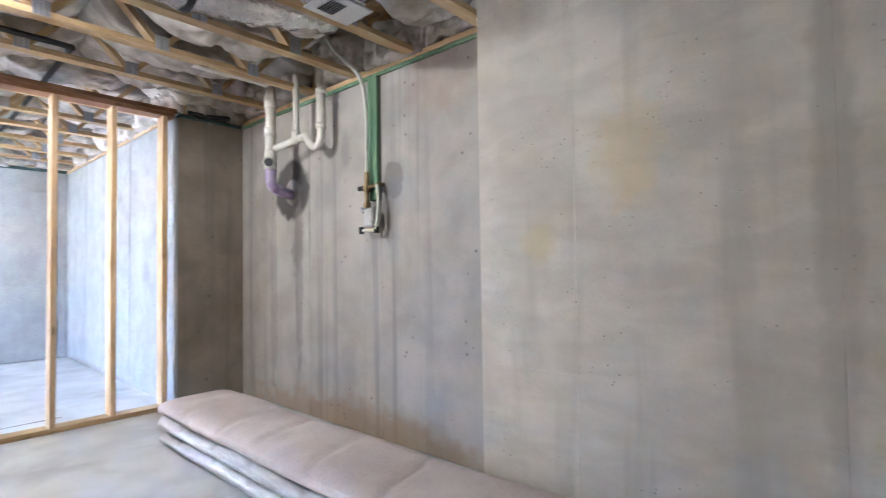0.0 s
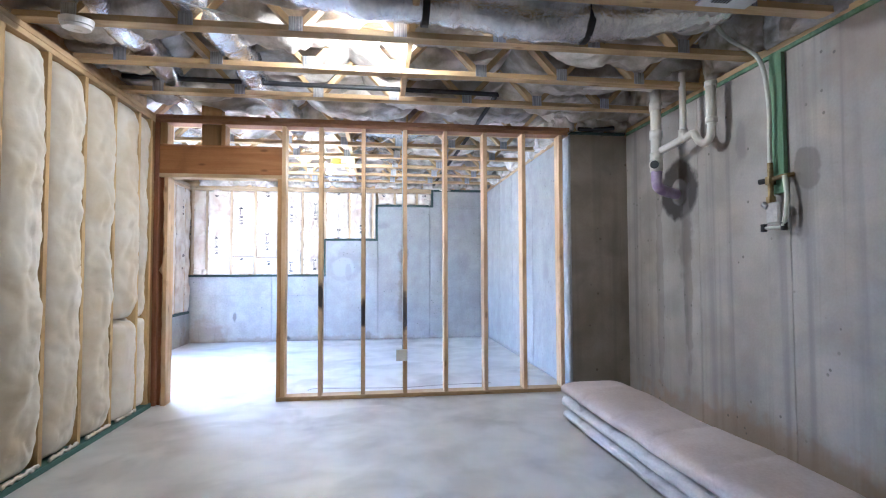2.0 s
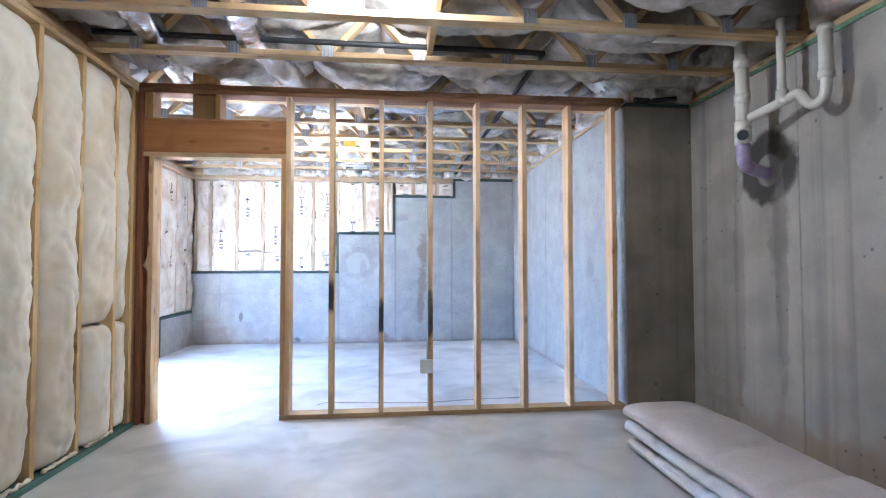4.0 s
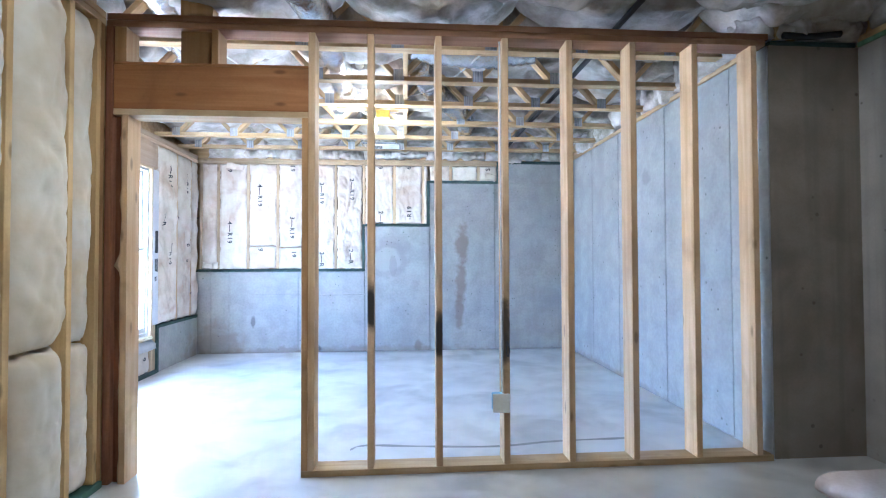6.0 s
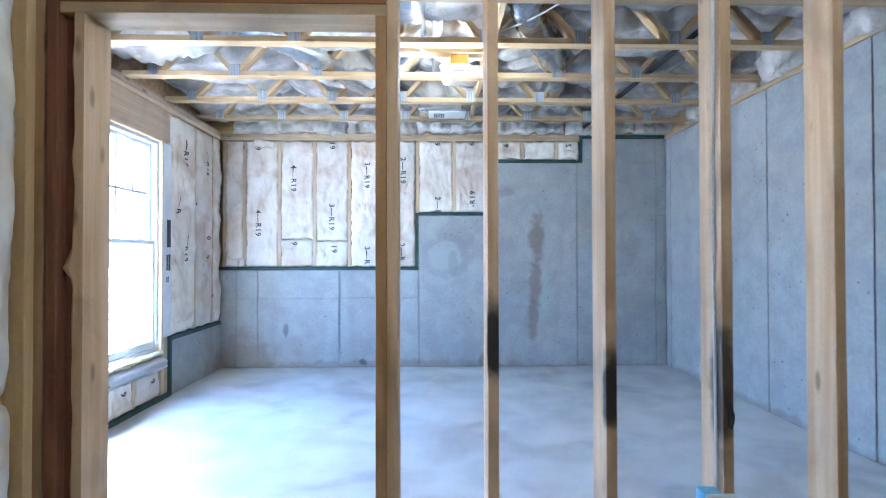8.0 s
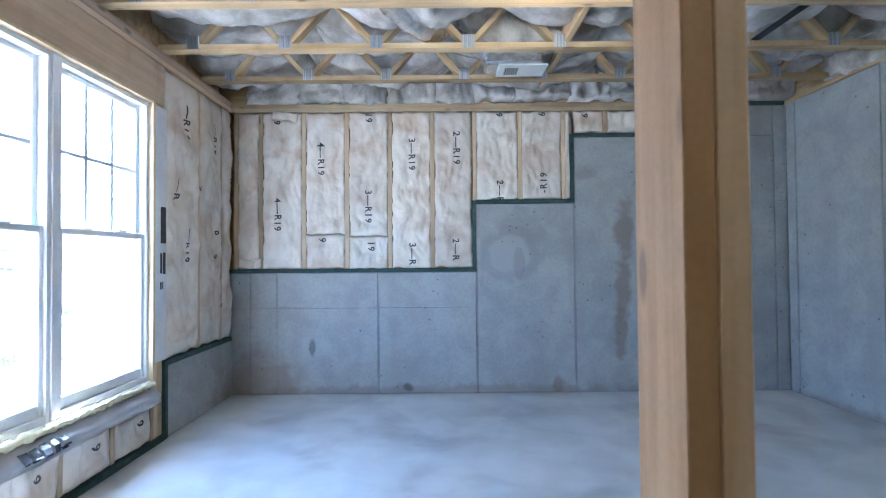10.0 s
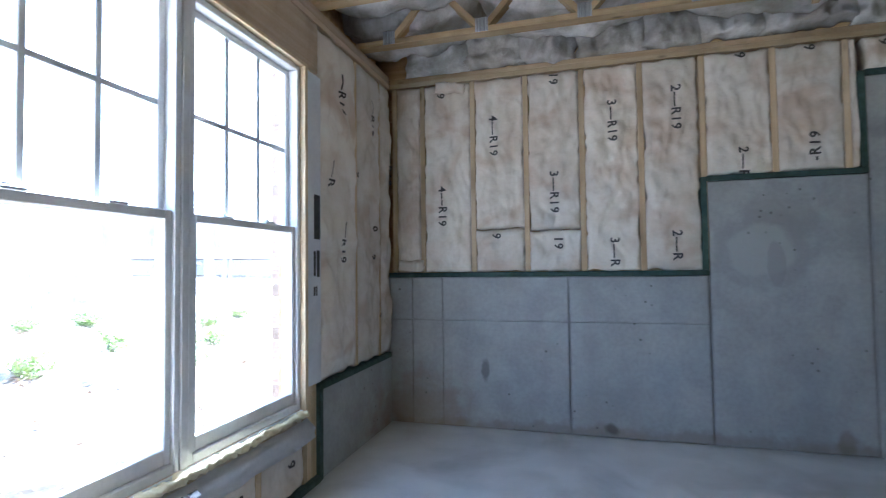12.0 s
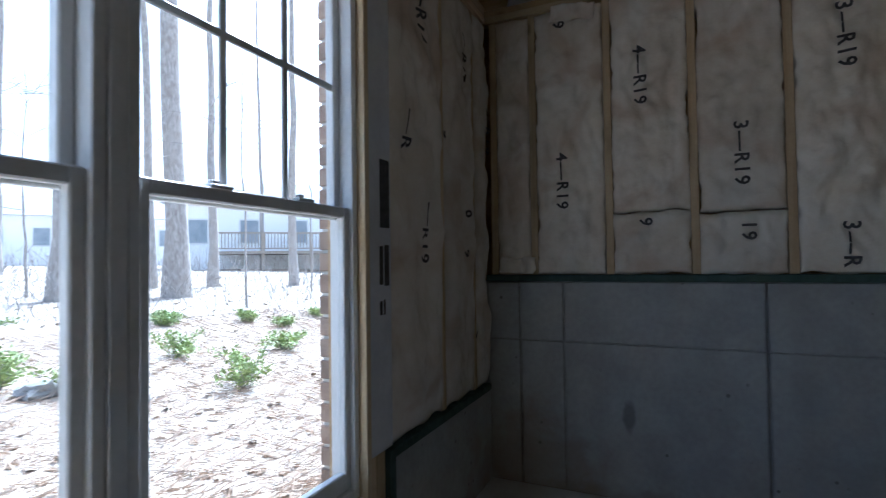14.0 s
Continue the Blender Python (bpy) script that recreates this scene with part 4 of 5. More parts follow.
def register(x0, x1, y0, y1, duct_top):
    r = thing("ceiling_register", "white ceiling register under a foil duct boot", "register", "registers")
    zf = TOP - 0.012
    part("register_frame", box(x0, x1, y0, y1, zf, zf + 0.012, 0.003), vinyl, r)
    part("louvre", box(x0 + 0.05, x0 + 0.16, y0 + 0.05, y1 - 0.05, zf - 0.002, zf - 0.0003), galvanised, r, "grey louvre")
    for k in range(6):
        xa = x0 + 0.058 + k * 0.017
        part("vane", box(xa, xa + 0.006, y0 + 0.055, y1 - 0.055, zf - 0.007, zf - 0.0022), black_plastic, r)
    part("duct_boot", box(x0 - 0.10, x1 - 0.03, y0 + 0.01, y1 - 0.01, zf + 0.013, duct_top, 0.02), foil, r, "crinkled foil boot")


register(-1.17, -0.80, 7.86, 8.10, 2.90)
register(1.33, 1.63, 2.03, 2.27, 2.90)

tagged(part("drain_pipe", tube(smooth_line([(-2.43, 4.05, 2.80), (-1.0, 4.05, 2.79), (0.50, 4.05, 2.78), (0.63, 4.09, 2.78), (0.65, 4.25, 2.78), (0.65, 6.0, 2.775), (0.63, 7.6, 2.77), (0.61, 8.72, 2.745)], 10), 0.020, segs=14), black_plastic, smooth=True),
       "long black plastic pipe running over the truss chords", "pipe")
tagged(part("vent_pipe", tube([(-1.10, 5.2, 2.86), (-1.10, 7.25, 2.84)], 0.035, segs=16), pvc, smooth=True), "pale plastic pipe running between the trusses", "pipe")
tagged(part("vent_pipe", tube(smooth_line([(0.15, 6.62, 2.92), (0.02, 6.66, 2.86), (-0.08, 6.7, 2.80)]), 0.028, segs=14), pvc, smooth=True), "short pale plastic pipe among the insulation", "pipe")


# ---- bulbs ----
def lamp(x, y, z, box_side, box_mat, box_label):
    l = thing("bulb_fixture", "bare lit bulb in a white lampholder under the trusses", "bulb", "bare bulbs")
    bm = bmesh.new()
    bmesh.ops.create_uvsphere(bm, u_segments=20, v_segments=14, radius=0.032)
    for v in bm.verts:
        if v.co.z > 0:
            k = v.co.z / 0.032
            v.co.x *= 1 - 0.45 * k * k
            v.co.y *= 1 - 0.45 * k * k
            v.co.z *= 1.7
        v.co += Vector((x, y, z))
    b = part("bulb", bm, bulb_glass, l, "glowing warm bulb", smooth=True)
    b.visible_shadow = False
    bm = bmesh.new()
    bmesh.ops.create_cone(bm, cap_ends=True, segments=24, radius1=0.028, radius2=0.055, depth=0.045, matrix=pose(x, y, z + 0.075))
    part("lampholder", bm, porcelain, l, "white lampholder")
    part("junction_box", box(x + box_side[0], x + box_side[1], y - 0.02, y + 0.07, z + 0.105, z + 0.18, 0.006), box_mat, l, box_label)
    part("mount_block", box(x - 0.35, x + 0.33, y - 0.045, y + 0.05, z + 0.181, z + 0.219, 0.002), wood_x, l, "pine mounting block")


lamp(-0.43, 3.24, 2.72, (-0.05, 0.05), galvanised, "grey steel box")
lamp(-1.03, 6.56, 2.535, (0.02, 0.15), yellow_plastic, "yellow junction box")

# ---- plumbing on the right wall ----
stack = thing("drain_assembly", "white plastic drain pipes with a trap on the concrete wall", "drain pipe")
part("stack_pipe", tube([(1.93, 3.69, 2.74), (1.93, 3.69, 2.14)], 0.043, segs=20), pvc, stack, smooth=True)
for z in (2.60, 2.36, 2.17):
    part("coupling", tube([(1.93, 3.69, z - 0.035), (1.93, 3.69, z + 0.035)], 0.051, segs=20), pvc, stack, smooth=True)
part("branch_pipe", tube(smooth_line([(1.93, 3.69, 2.72), (1.90, 3.69, 2.76), (1.80, 3.69, 2.77), (1.30, 3.69, 2.765)]), 0.038, segs=16), pvc, stack, smooth=True)
part("tee", tube([(1.93, 3.69, 2.14), (1.93, 3.69, 2.05)], 0.052, segs=20), pvc, stack, smooth=True)
part("cleanout", tube([(1.93, 3.68, 2.09), (1.86, 3.60, 2.09)], 0.046, segs=20), pvc, stack, smooth=True)
# black disc painted in for the shade inside the open pipe end
part("cleanout_mouth", tube([(1.862, 3.602, 2.09), (1.857, 3.597, 2.09)], 0.034, segs=20), black_plastic, stack, "black disc in place of the shaded cleanout opening")
part("primed_elbow", tube(smooth_line([(1.93, 3.69, 2.05), (1.93, 3.69, 1.96), (1.96, 3.70, 1.91), (2.06, 3.75, 1.89), (2.197, 3.82, 1.88)]), 0.044, segs=18), purple, stack, "purple primed elbow", smooth=True)
part("arm", tube([(1.95, 3.65, 2.22), (2.02, 3.45, 2.27), (2.02, 3.38, 2.275)], 0.030, segs=16), pvc, stack, smooth=True)
part("riser", tube([(2.02, 3.45, 2.28), (2.02, 3.45, 2.80)], 0.026, segs=16), pvc, stack, smooth=True)
part("riser_coupling", tube([(2.02, 3.45, 2.25), (2.02, 3.45, 2.34)], 0.036, segs=16), pvc, stack, smooth=True)
part("trap", tube(smooth_line([(2.02, 3.39, 2.275), (2.03, 3.33, 2.28), (2.04, 3.29, 2.22), (2.05, 3.24, 2.185), (2.06, 3.185, 2.215), (2.065, 3.17, 2.30), (2.065, 3.17, 2.42)]), 0.030, segs=16), pvc, stack, smooth=True)
part("standpipe", tube([(2.065, 3.17, 2.33), (2.065, 3.17, 2.62)], 0.037, segs=18), pvc, stack, smooth=True)
for z in (2.34, 2.61):
    part("coupling", tube([(2.065, 3.17, z - 0.02), (2.065, 3.17, z + 0.02)], 0.043, segs=18), pvc, stack, smooth=True)

part_b = tagged(part("backing_board", box(2.165, 2.197, 2.63, 2.73, 1.72, 2.628, 0.002), treated_light), "upright green treated board on the concrete wall", "board")
water = thing("water_service", "brass shutoff valve with pale plastic supply hose", "water valve")
part("hose", tube(smooth_line([(1.98, 3.02, 3.0), (2.02, 2.90, 2.82), (2.09, 2.73, 2.62), (2.12, 2.69, 2.35), (2.13, 2.70, 2.05), (2.13, 2.70, 1.90)], 10), 0.014, segs=12), hose_mat, water, smooth=True)
bm = tube([(2.13, 2.70, 1.92), (2.13, 2.70, 1.62)], 0.018, segs=12)
add_tube(bm, [(2.13, 2.70, 1.83), (2.13, 2.70, 1.78)], 0.030, segs=6)
add_tube(bm, [(2.13, 2.70, 1.70), (2.13, 2.70, 1.66)], 0.028, segs=6)
part("valve_body", bm, brass, water, "brass valve body")
part("valve_handle", tube([(2.13, 2.79, 1.81), (2.13, 2.71, 1.81)], 0.018, segs=10), black_plastic, water, "black valve handle")
part("cross_pipe", tube([(2.13, 2.70, 1.81), (2.14, 2.61, 1.82), (2.198, 2.59, 1.83)], 0.014, segs=10), brass, water)
part("return_hose", tube(smooth_line([(2.14, 2.60, 1.82), (2.13, 2.575, 1.72), (2.12, 2.57, 1.60), (2.11, 2.585, 1.50)]), 0.015, segs=12), hose_mat, water, smooth=True)
part("meter_plate", box(2.10, 2.135, 2.61, 2.72, 1.52, 1.66, 0.012), cable_mat, water, "grey meter plate")
part("valve_foot", tube([(2.11, 2.74, 1.655), (2.11, 2.70, 1.63)], 0.02, segs=10), galvanised, water)
part("foot_bar", tube([(2.115, 2.75, 1.50), (2.115, 2.57, 1.495)], 0.010, segs=8), hose_mat, water)
for y in (2.75, 2.585):
    part("end_cap", tube([(2.115, y, 1.525), (2.115, y, 1.475)], 0.019, segs=10), black_plastic, water)

# ---- stacked flattened rolls by the right wall ----
def roll(name, x0, x1, y0, y1, z0, z1, seed, material, label):
    bm = bmesh.new()
    n, seg = 150, 36
    rings = []
    for i in range(n + 1):
        t = i / n
        y = y0 + (y1 - y0) * t
        endf = min(1, (t * n / 1.6 + 0.35)) * min(1, ((1 - t) * n / 2.2 + 0.55))
        ring = []
        for k in range(seg):
            a = 2 * math.pi * k / seg
            c, s = math.cos(a), math.sin(a)
            px = abs(c) ** 0.55 * (1 if c > 0 else -1)
            pz = abs(s) ** 0.75 * (1 if s > 0 else -1)
            wob = 0.035 * noise.noise(Vector((y * 1.6, a * 1.1, seed))) + 0.03 * noise.noise(Vector((y * 4.2, a * 2, seed + 4)))
            dent = 0.010 * math.sin(y * 5.1 + seed) * max(0, s) - sum(0.022 * math.exp(-((y - yc - 0.12 * c) / 0.022) ** 2) for yc in (3.55, 3.05, 2.62, 2.1, 1.6)) * max(0, s)
            cx, cz = (x0 + x1) / 2 - 0.05 * math.sin(t * 2.2), (z0 + z1) / 2
            X = cx + (x1 - x0) / 2 * px * (endf * 0.25 + 0.75) * (1 + wob)
            Z = max(z0, cz + (z1 - z0) / 2 * pz * (endf * 0.3 + 0.7) * (1 + wob * 2) + dent)
            ring.append(bm.verts.new((X, y + 0.03 * noise.noise(Vector((a, seed, 2))), Z)))
        rings.append(ring)
    for a, b in zip(rings, rings[1:]):
        for k in range(seg):
            bm.faces.new((a[k], a[(k + 1) % seg], b[(k + 1) % seg], b[k]))
    bm.faces.new(rings[0])
    bm.faces.new(rings[-1][::-1])
    ob = tagged(part(name, bm, material, smooth=True), label, "roll", "stacked rolls")
    for side, up in ((0.02, 0.45), (0.025, 0.7)):
        pts = [(x0 + side - 0.012 + 0.006 * noise.noise(Vector((y0 + i * 0.08, up, seed))), y0 + 0.15 + i * 0.08, z0 + (z1 - z0) * up) for i in range(int((y1 - y0 - 0.3) / 0.08))]
        part("edge_seam", tube(pts, 0.006, segs=6), roll_side, ob, "grey folded edge seam")
    return ob


roll("wrapped_roll", 1.16, 1.68, 0.5, 3.80, 0.0, 0.10, 5, roll_side, "flattened greyish wrapped roll lying on the floor")
roll("wrapped_roll", 1.17, 1.70, 0.45, 3.86, 0.085, 0.185, 7, roll_side, "flattened greyish wrapped roll in the middle of the stack")
roll("wrapped_roll", 1.19, 1.75, 0.4, 3.92, 0.165, 0.285, 9, roll_fabric, "flattened pinkish wrapped roll on top of the stack")
# ---- dark line on the far floor ----
line = smooth_line([(-1.10, 5.10, 0.0015), (-1.0, 5.17, 0.0015), (-0.6, 5.12, 0.0015), (-0.12, 5.08, 0.0015), (0.3, 5.14, 0.0015), (0.83, 5.16, 0.0015)])
bm = bmesh.new()
prev = None
for i, p in enumerate(line):
    w = 0.017 + 0.012 * noise.noise(Vector((i * 0.3, 0, 0)))
    cur = [bm.verts.new(p + Vector((0, -w, 0))), bm.verts.new(p + Vector((0, w, 0)))]
    if prev:
        bm.faces.new((prev[0], cur[0], cur[1], prev[1]))
    prev = cur
tagged(part("floor_stain", bm, floor_mark), "thin dark line across the concrete floor", "stain", kind="structure")

# ---- cables and stubs overhead ----
for pts, r, mat, label in (
        ([(-1.03, 6.56, 2.64), (-1.15, 6.52, 2.70), (-1.3, 6.42, 2.74), (-1.5, 6.30, 2.745), (-1.9, 5.9, 2.76), (-2.1, 5.2, 2.76)], 0.006, cover_mat, "white cable running to the bulb over the trusses"),
        ([(-0.149, YS + 0.05, 2.60), (-0.16, YS + 0.16, 2.72), (-0.2, 5.3, 2.74), (-0.45, 6.0, 2.76), (-0.95, 6.5, 2.75)], 0.006, cable_mat, "grey cable running over the trusses from the partition"),
        ([(-0.43, 3.24, 2.84), (-0.55, 3.1, 2.79), (-0.9, 2.95, 2.735), (-1.6, 2.7, 2.76), (-2.4, 2.4, 2.75)], 0.006, cover_mat, "white cable running to the front bulb"),
        ([(1.66, YS - 0.02, 2.675), (1.85, YS + 0.01, 2.685), (2.05, YS - 0.01, 2.70)], 0.022, black_plastic, "short dark pipe lying on the return wall")):
    tagged(part("cable" if r < 0.01 else "pipe_stub", tube(smooth_line(pts, 8), r, segs=8), mat, smooth=True), label, "cable" if r < 0.01 else "pipe")
bm = bmesh.new()
for radius, z0, depth in ((0.088, 2.655, 0.034), (0.076, 2.634, 0.018)):
    bmesh.ops.create_cone(bm, cap_ends=True, segments=32, radius1=radius * 0.94, radius2=radius, depth=depth, matrix=pose(-2.12, 2.87, z0 + depth / 2, 6, 0, 0))
tagged(part("ceiling_cover", bm, porcelain), "round white plastic cover fixed under a truss chord", "ceiling box")
tagged(part("lath", box(-0.10, -0.075, 5.0, 5.02, 2.62, 2.95), wood_z), "thin wooden lath hanging beside a truss", "lath")


# ---- outdoors ----
ground_mat = surface("pine_straw_ground", (0.50, 0.43, 0.36), (0.38, 0.31, 0.245), 3.5, 0.95, 0.6, (0.48, 0.43, 0.37), 0.6, 0.6, fine=40)
straw_mat = surface("dry_pine_straw", (0.48, 0.37, 0.28), (0.32, 0.22, 0.15), 30, 0.9, 0.1)
leaf_dry = surface("dry_leaf", (0.40, 0.31, 0.22), (0.27, 0.19, 0.13), 20, 0.85, 0.1)
leaf_green = surface("shrub_leaf", (0.37, 0.43, 0.16), (0.22, 0.29, 0.09), 12, 0.6, 0.1, (0.16, 0.18, 0.05), 4, 0.5)
bark = surface("grey_pine_bark", (0.42, 0.39, 0.36), (0.24, 0.21, 0.19), (22, 22, 7), 0.95, 0.9, (0.30, 0.27, 0.24), 2.5, 0.5)
needles = surface("pine_needles", (0.07, 0.11, 0.04), (0.04, 0.07, 0.025), 8, 0.7, 0.1)
stone = surface("grey_field_stone", (0.36, 0.35, 0.33), (0.26, 0.25, 0.24), 6, 0.85, 0.5)
brick_mat = surface("buff_brown_brick", (0.36, 0.27, 0.21), (0.24, 0.17, 0.13), 14, 0.9, 0.3, vary=0.25)
mortar = surface("pale_mortar", (0.50, 0.48, 0.45), (0.42, 0.40, 0.37), 14, 0.95, 0.3)
siding = surface("pale_house_siding", (0.86, 0.86, 0.85), (0.80, 0.80, 0.80), (1, 1, 30), 0.7, 0.2)
roof_mat = surface("grey_shingles", (0.36, 0.36, 0.37), (0.28, 0.28, 0.30), 9, 0.9, 0.4)
deck_wood = surface("weathered_deck_wood", (0.34, 0.29, 0.23), (0.25, 0.21, 0.17), 12, 0.8, 0.3)
dark_glass = surface("dark_window_glass", (0.24, 0.27, 0.30), (0.32, 0.35, 0.38), 2, 0.1, 0.0)
ac_paint = surface("grey_green_steel_cabinet", (0.42, 0.45, 0.44), (0.36, 0.39, 0.38), 5, 0.45, 0.05)


def ground_z(x, y):
    d = max(0.0, -3.9 - x)
    z = 0.05 * min(d, 18) + 0.02 * max(0, min(d - 18, 60))
    if x > -3.6:
        return -0.45
    return 0.03 + z + (0.05 * noise.noise(Vector((x * 0.35, y * 0.35, 2))) if d > 0.5 else 0)


bm = bmesh.new()
xs = [300, 60, 12, -2.5, -3.3, -3.74] + [-3.9 - 0.35 * i for i in range(30)] + [-14.6 - 1.5 * i for i in range(20)] + [-50, -70, -110, -200, -400]
ys = [-400, -150, -60, -30, -15, -8] + [-4 + 0.6 * i for i in range(60)] + [33 + 2.5 * i for i in range(12)] + [75, 110, 200, 400]
gridv = [[bm.verts.new((x, y, ground_z(x, y) if abs(y) < 100 or x < -3.6 else -0.45)) for y in ys] for x in xs]
for a, b in zip(gridv, gridv[1:]):
    for j in range(len(ys) - 1):
        bm.faces.new((a[j], a[j + 1], b[j + 1], b[j]))
setting("ground", bm, ground_mat, "sloping woodland ground covered with pale pine straw", "ground")

random.seed(11)


def scatter(name, count, material, label, category, shape, xr, yr):
    verts, faces = [], []
    for i in range(count):
        f = random.random() ** 1.6
        x = xr[0] + (xr[1] - xr[0]) * f
        y = random.uniform(*yr)
        z = ground_z(x, y)
        a, l, w, tilt = random.uniform(0, 6.28), *shape()
        dx, dy = math.cos(a) * l / 2, math.sin(a) * l / 2
        nx, ny = -math.sin(a) * w / 2, math.cos(a) * w / 2
        k = len(verts)
        lift = abs(tilt) * l
        verts += [(x - dx - nx, y - dy - ny, z + 0.004), (x - dx + nx, y - dy + ny, z + 0.008), (x + dx + nx, y + dy + ny, z + 0.01 + lift), (x + dx - nx, y + dy - ny, z + 0.006 + lift)]
        faces.append((k, k + 1, k + 2, k + 3))
    me = bpy.data.meshes.new(name)
    me.from_pydata(verts, [], faces)
    me.materials.append(material)
    return tagged(new(name, me), label, category, kind="stuff")


scatter("pine_straw", 26000, straw_mat, "loose dry pine needles over the ground", "pine straw", lambda: (random.uniform(0.08, 0.2), 0.004, random.uniform(0, 0.5)), (-3.95, -10.0), (5.0, 14.0))
scatter("fallen_leaves", 2600, leaf_dry, "brown fallen leaves on the ground", "leaves", lambda: (random.uniform(0.04, 0.09), random.uniform(0.03, 0.06), random.uniform(0, 0.5)), (-3.95, -16.0), (3.0, 18.0))


def shrub(x, y, w, h, seed):
    rnd = random.Random(seed)
    s = thing("shrub", "low green leafy shrub growing in pine straw", "shrub", "shrubs")
    z = ground_z(x, y)
    stems, verts, faces = bmesh.new(), [], []
    for i in range(13):
        a = rnd.uniform(0, 6.28)
        r = rnd.uniform(0.1, 0.72) * w
        top = Vector((x + math.cos(a) * r, y + math.sin(a) * r, z + h * rnd.uniform(0.3, 1.0)))
        base = Vector((x + math.cos(a) * 0.03, y + math.sin(a) * 0.03, z - 0.02))
        mid = (base + top) / 2 + Vector((0, 0, h * 0.15))
        pts = smooth_line([base, mid, top], 5)
        add_tube(stems, pts, 0.004, segs=5)
        for p in pts[2:]:
            for q in range(7):
                o = p + Vector((rnd.gauss(0, 0.03), rnd.gauss(0, 0.03), rnd.gauss(0.01, 0.02)))
                d = Vector((rnd.gauss(0, 1), rnd.gauss(0, 1), rnd.gauss(0.4, 0.6))).normalized() * rnd.uniform(0.03, 0.065)
                n = d.cross(Vector((rnd.gauss(0, 1), rnd.gauss(0, 1), rnd.gauss(0, 1)))).normalized() * d.length * 0.22
                k = len(verts)
                verts += [tuple(o), tuple(o + d * 0.5 + n), tuple(o + d), tuple(o + d * 0.5 - n)]
                faces.append((k, k + 1, k + 2, k + 3))
    part("stems", stems, bark, s)
    me = bpy.data.meshes.new("leaves")
    me.from_pydata(verts, [], faces)
    me.materials.append(leaf_green)
    o = new("leaves", me)
    o.parent = s


for i, (x, y, w, h) in enumerate(((-6.05, 9.35, 0.52, 0.42), (-6.96, 10.84, 0.40, 0.24), (-7.58, 9.82, 0.50, 0.32), (-9.8, 11.3, 0.38, 0.22), (-9.0, 12.2, 0.34, 0.24), (-8.2, 12.2, 0.34, 0.18),
                                  (-8.6, 13.5, 0.28, 0.2), (-7.6, 8.2, 0.50, 0.34), (-7.0, 8.5, 0.45, 0.32), (-9.7, 10.3, 0.32, 0.2), (-9.5, 11.1, 0.3, 0.18), (-10.6, 9.4, 0.5, 0.35))):
    shrub(x, y, w, h * 0.85, i)


def rock(x, y, size, seed):
    bm = bmesh.new()
    bmesh.ops.create_icosphere(bm, subdivisions=3, radius=size)
    for v in bm.verts:
        n = v.co.normalized()
        v.co *= 1 + 0.35 * noise.noise(n * 1.7 + Vector((seed, 0, 0))) + 0.08 * noise.noise(n * 6)
        v.co.z *= 0.55
    o = part("rock", bm, stone)
    o.location = (x, y, ground_z(x, y) + size * 0.2)
    tagged(o, "grey field stone half sunk in pine straw", "rock", "rocks")


for i, (x, y, s) in enumerate(((-7.15, 8.33, 0.17), (-4.6, 7.45, 0.13), (-4.5, 7.15, 0.11), (-4.75, 7.0, 0.14), (-4.45, 6.8, 0.10), (-5.6, 7.0, 0.09), (-6.4, 8.6, 0.08))):
    rock(x, y, s, i * 3.7)


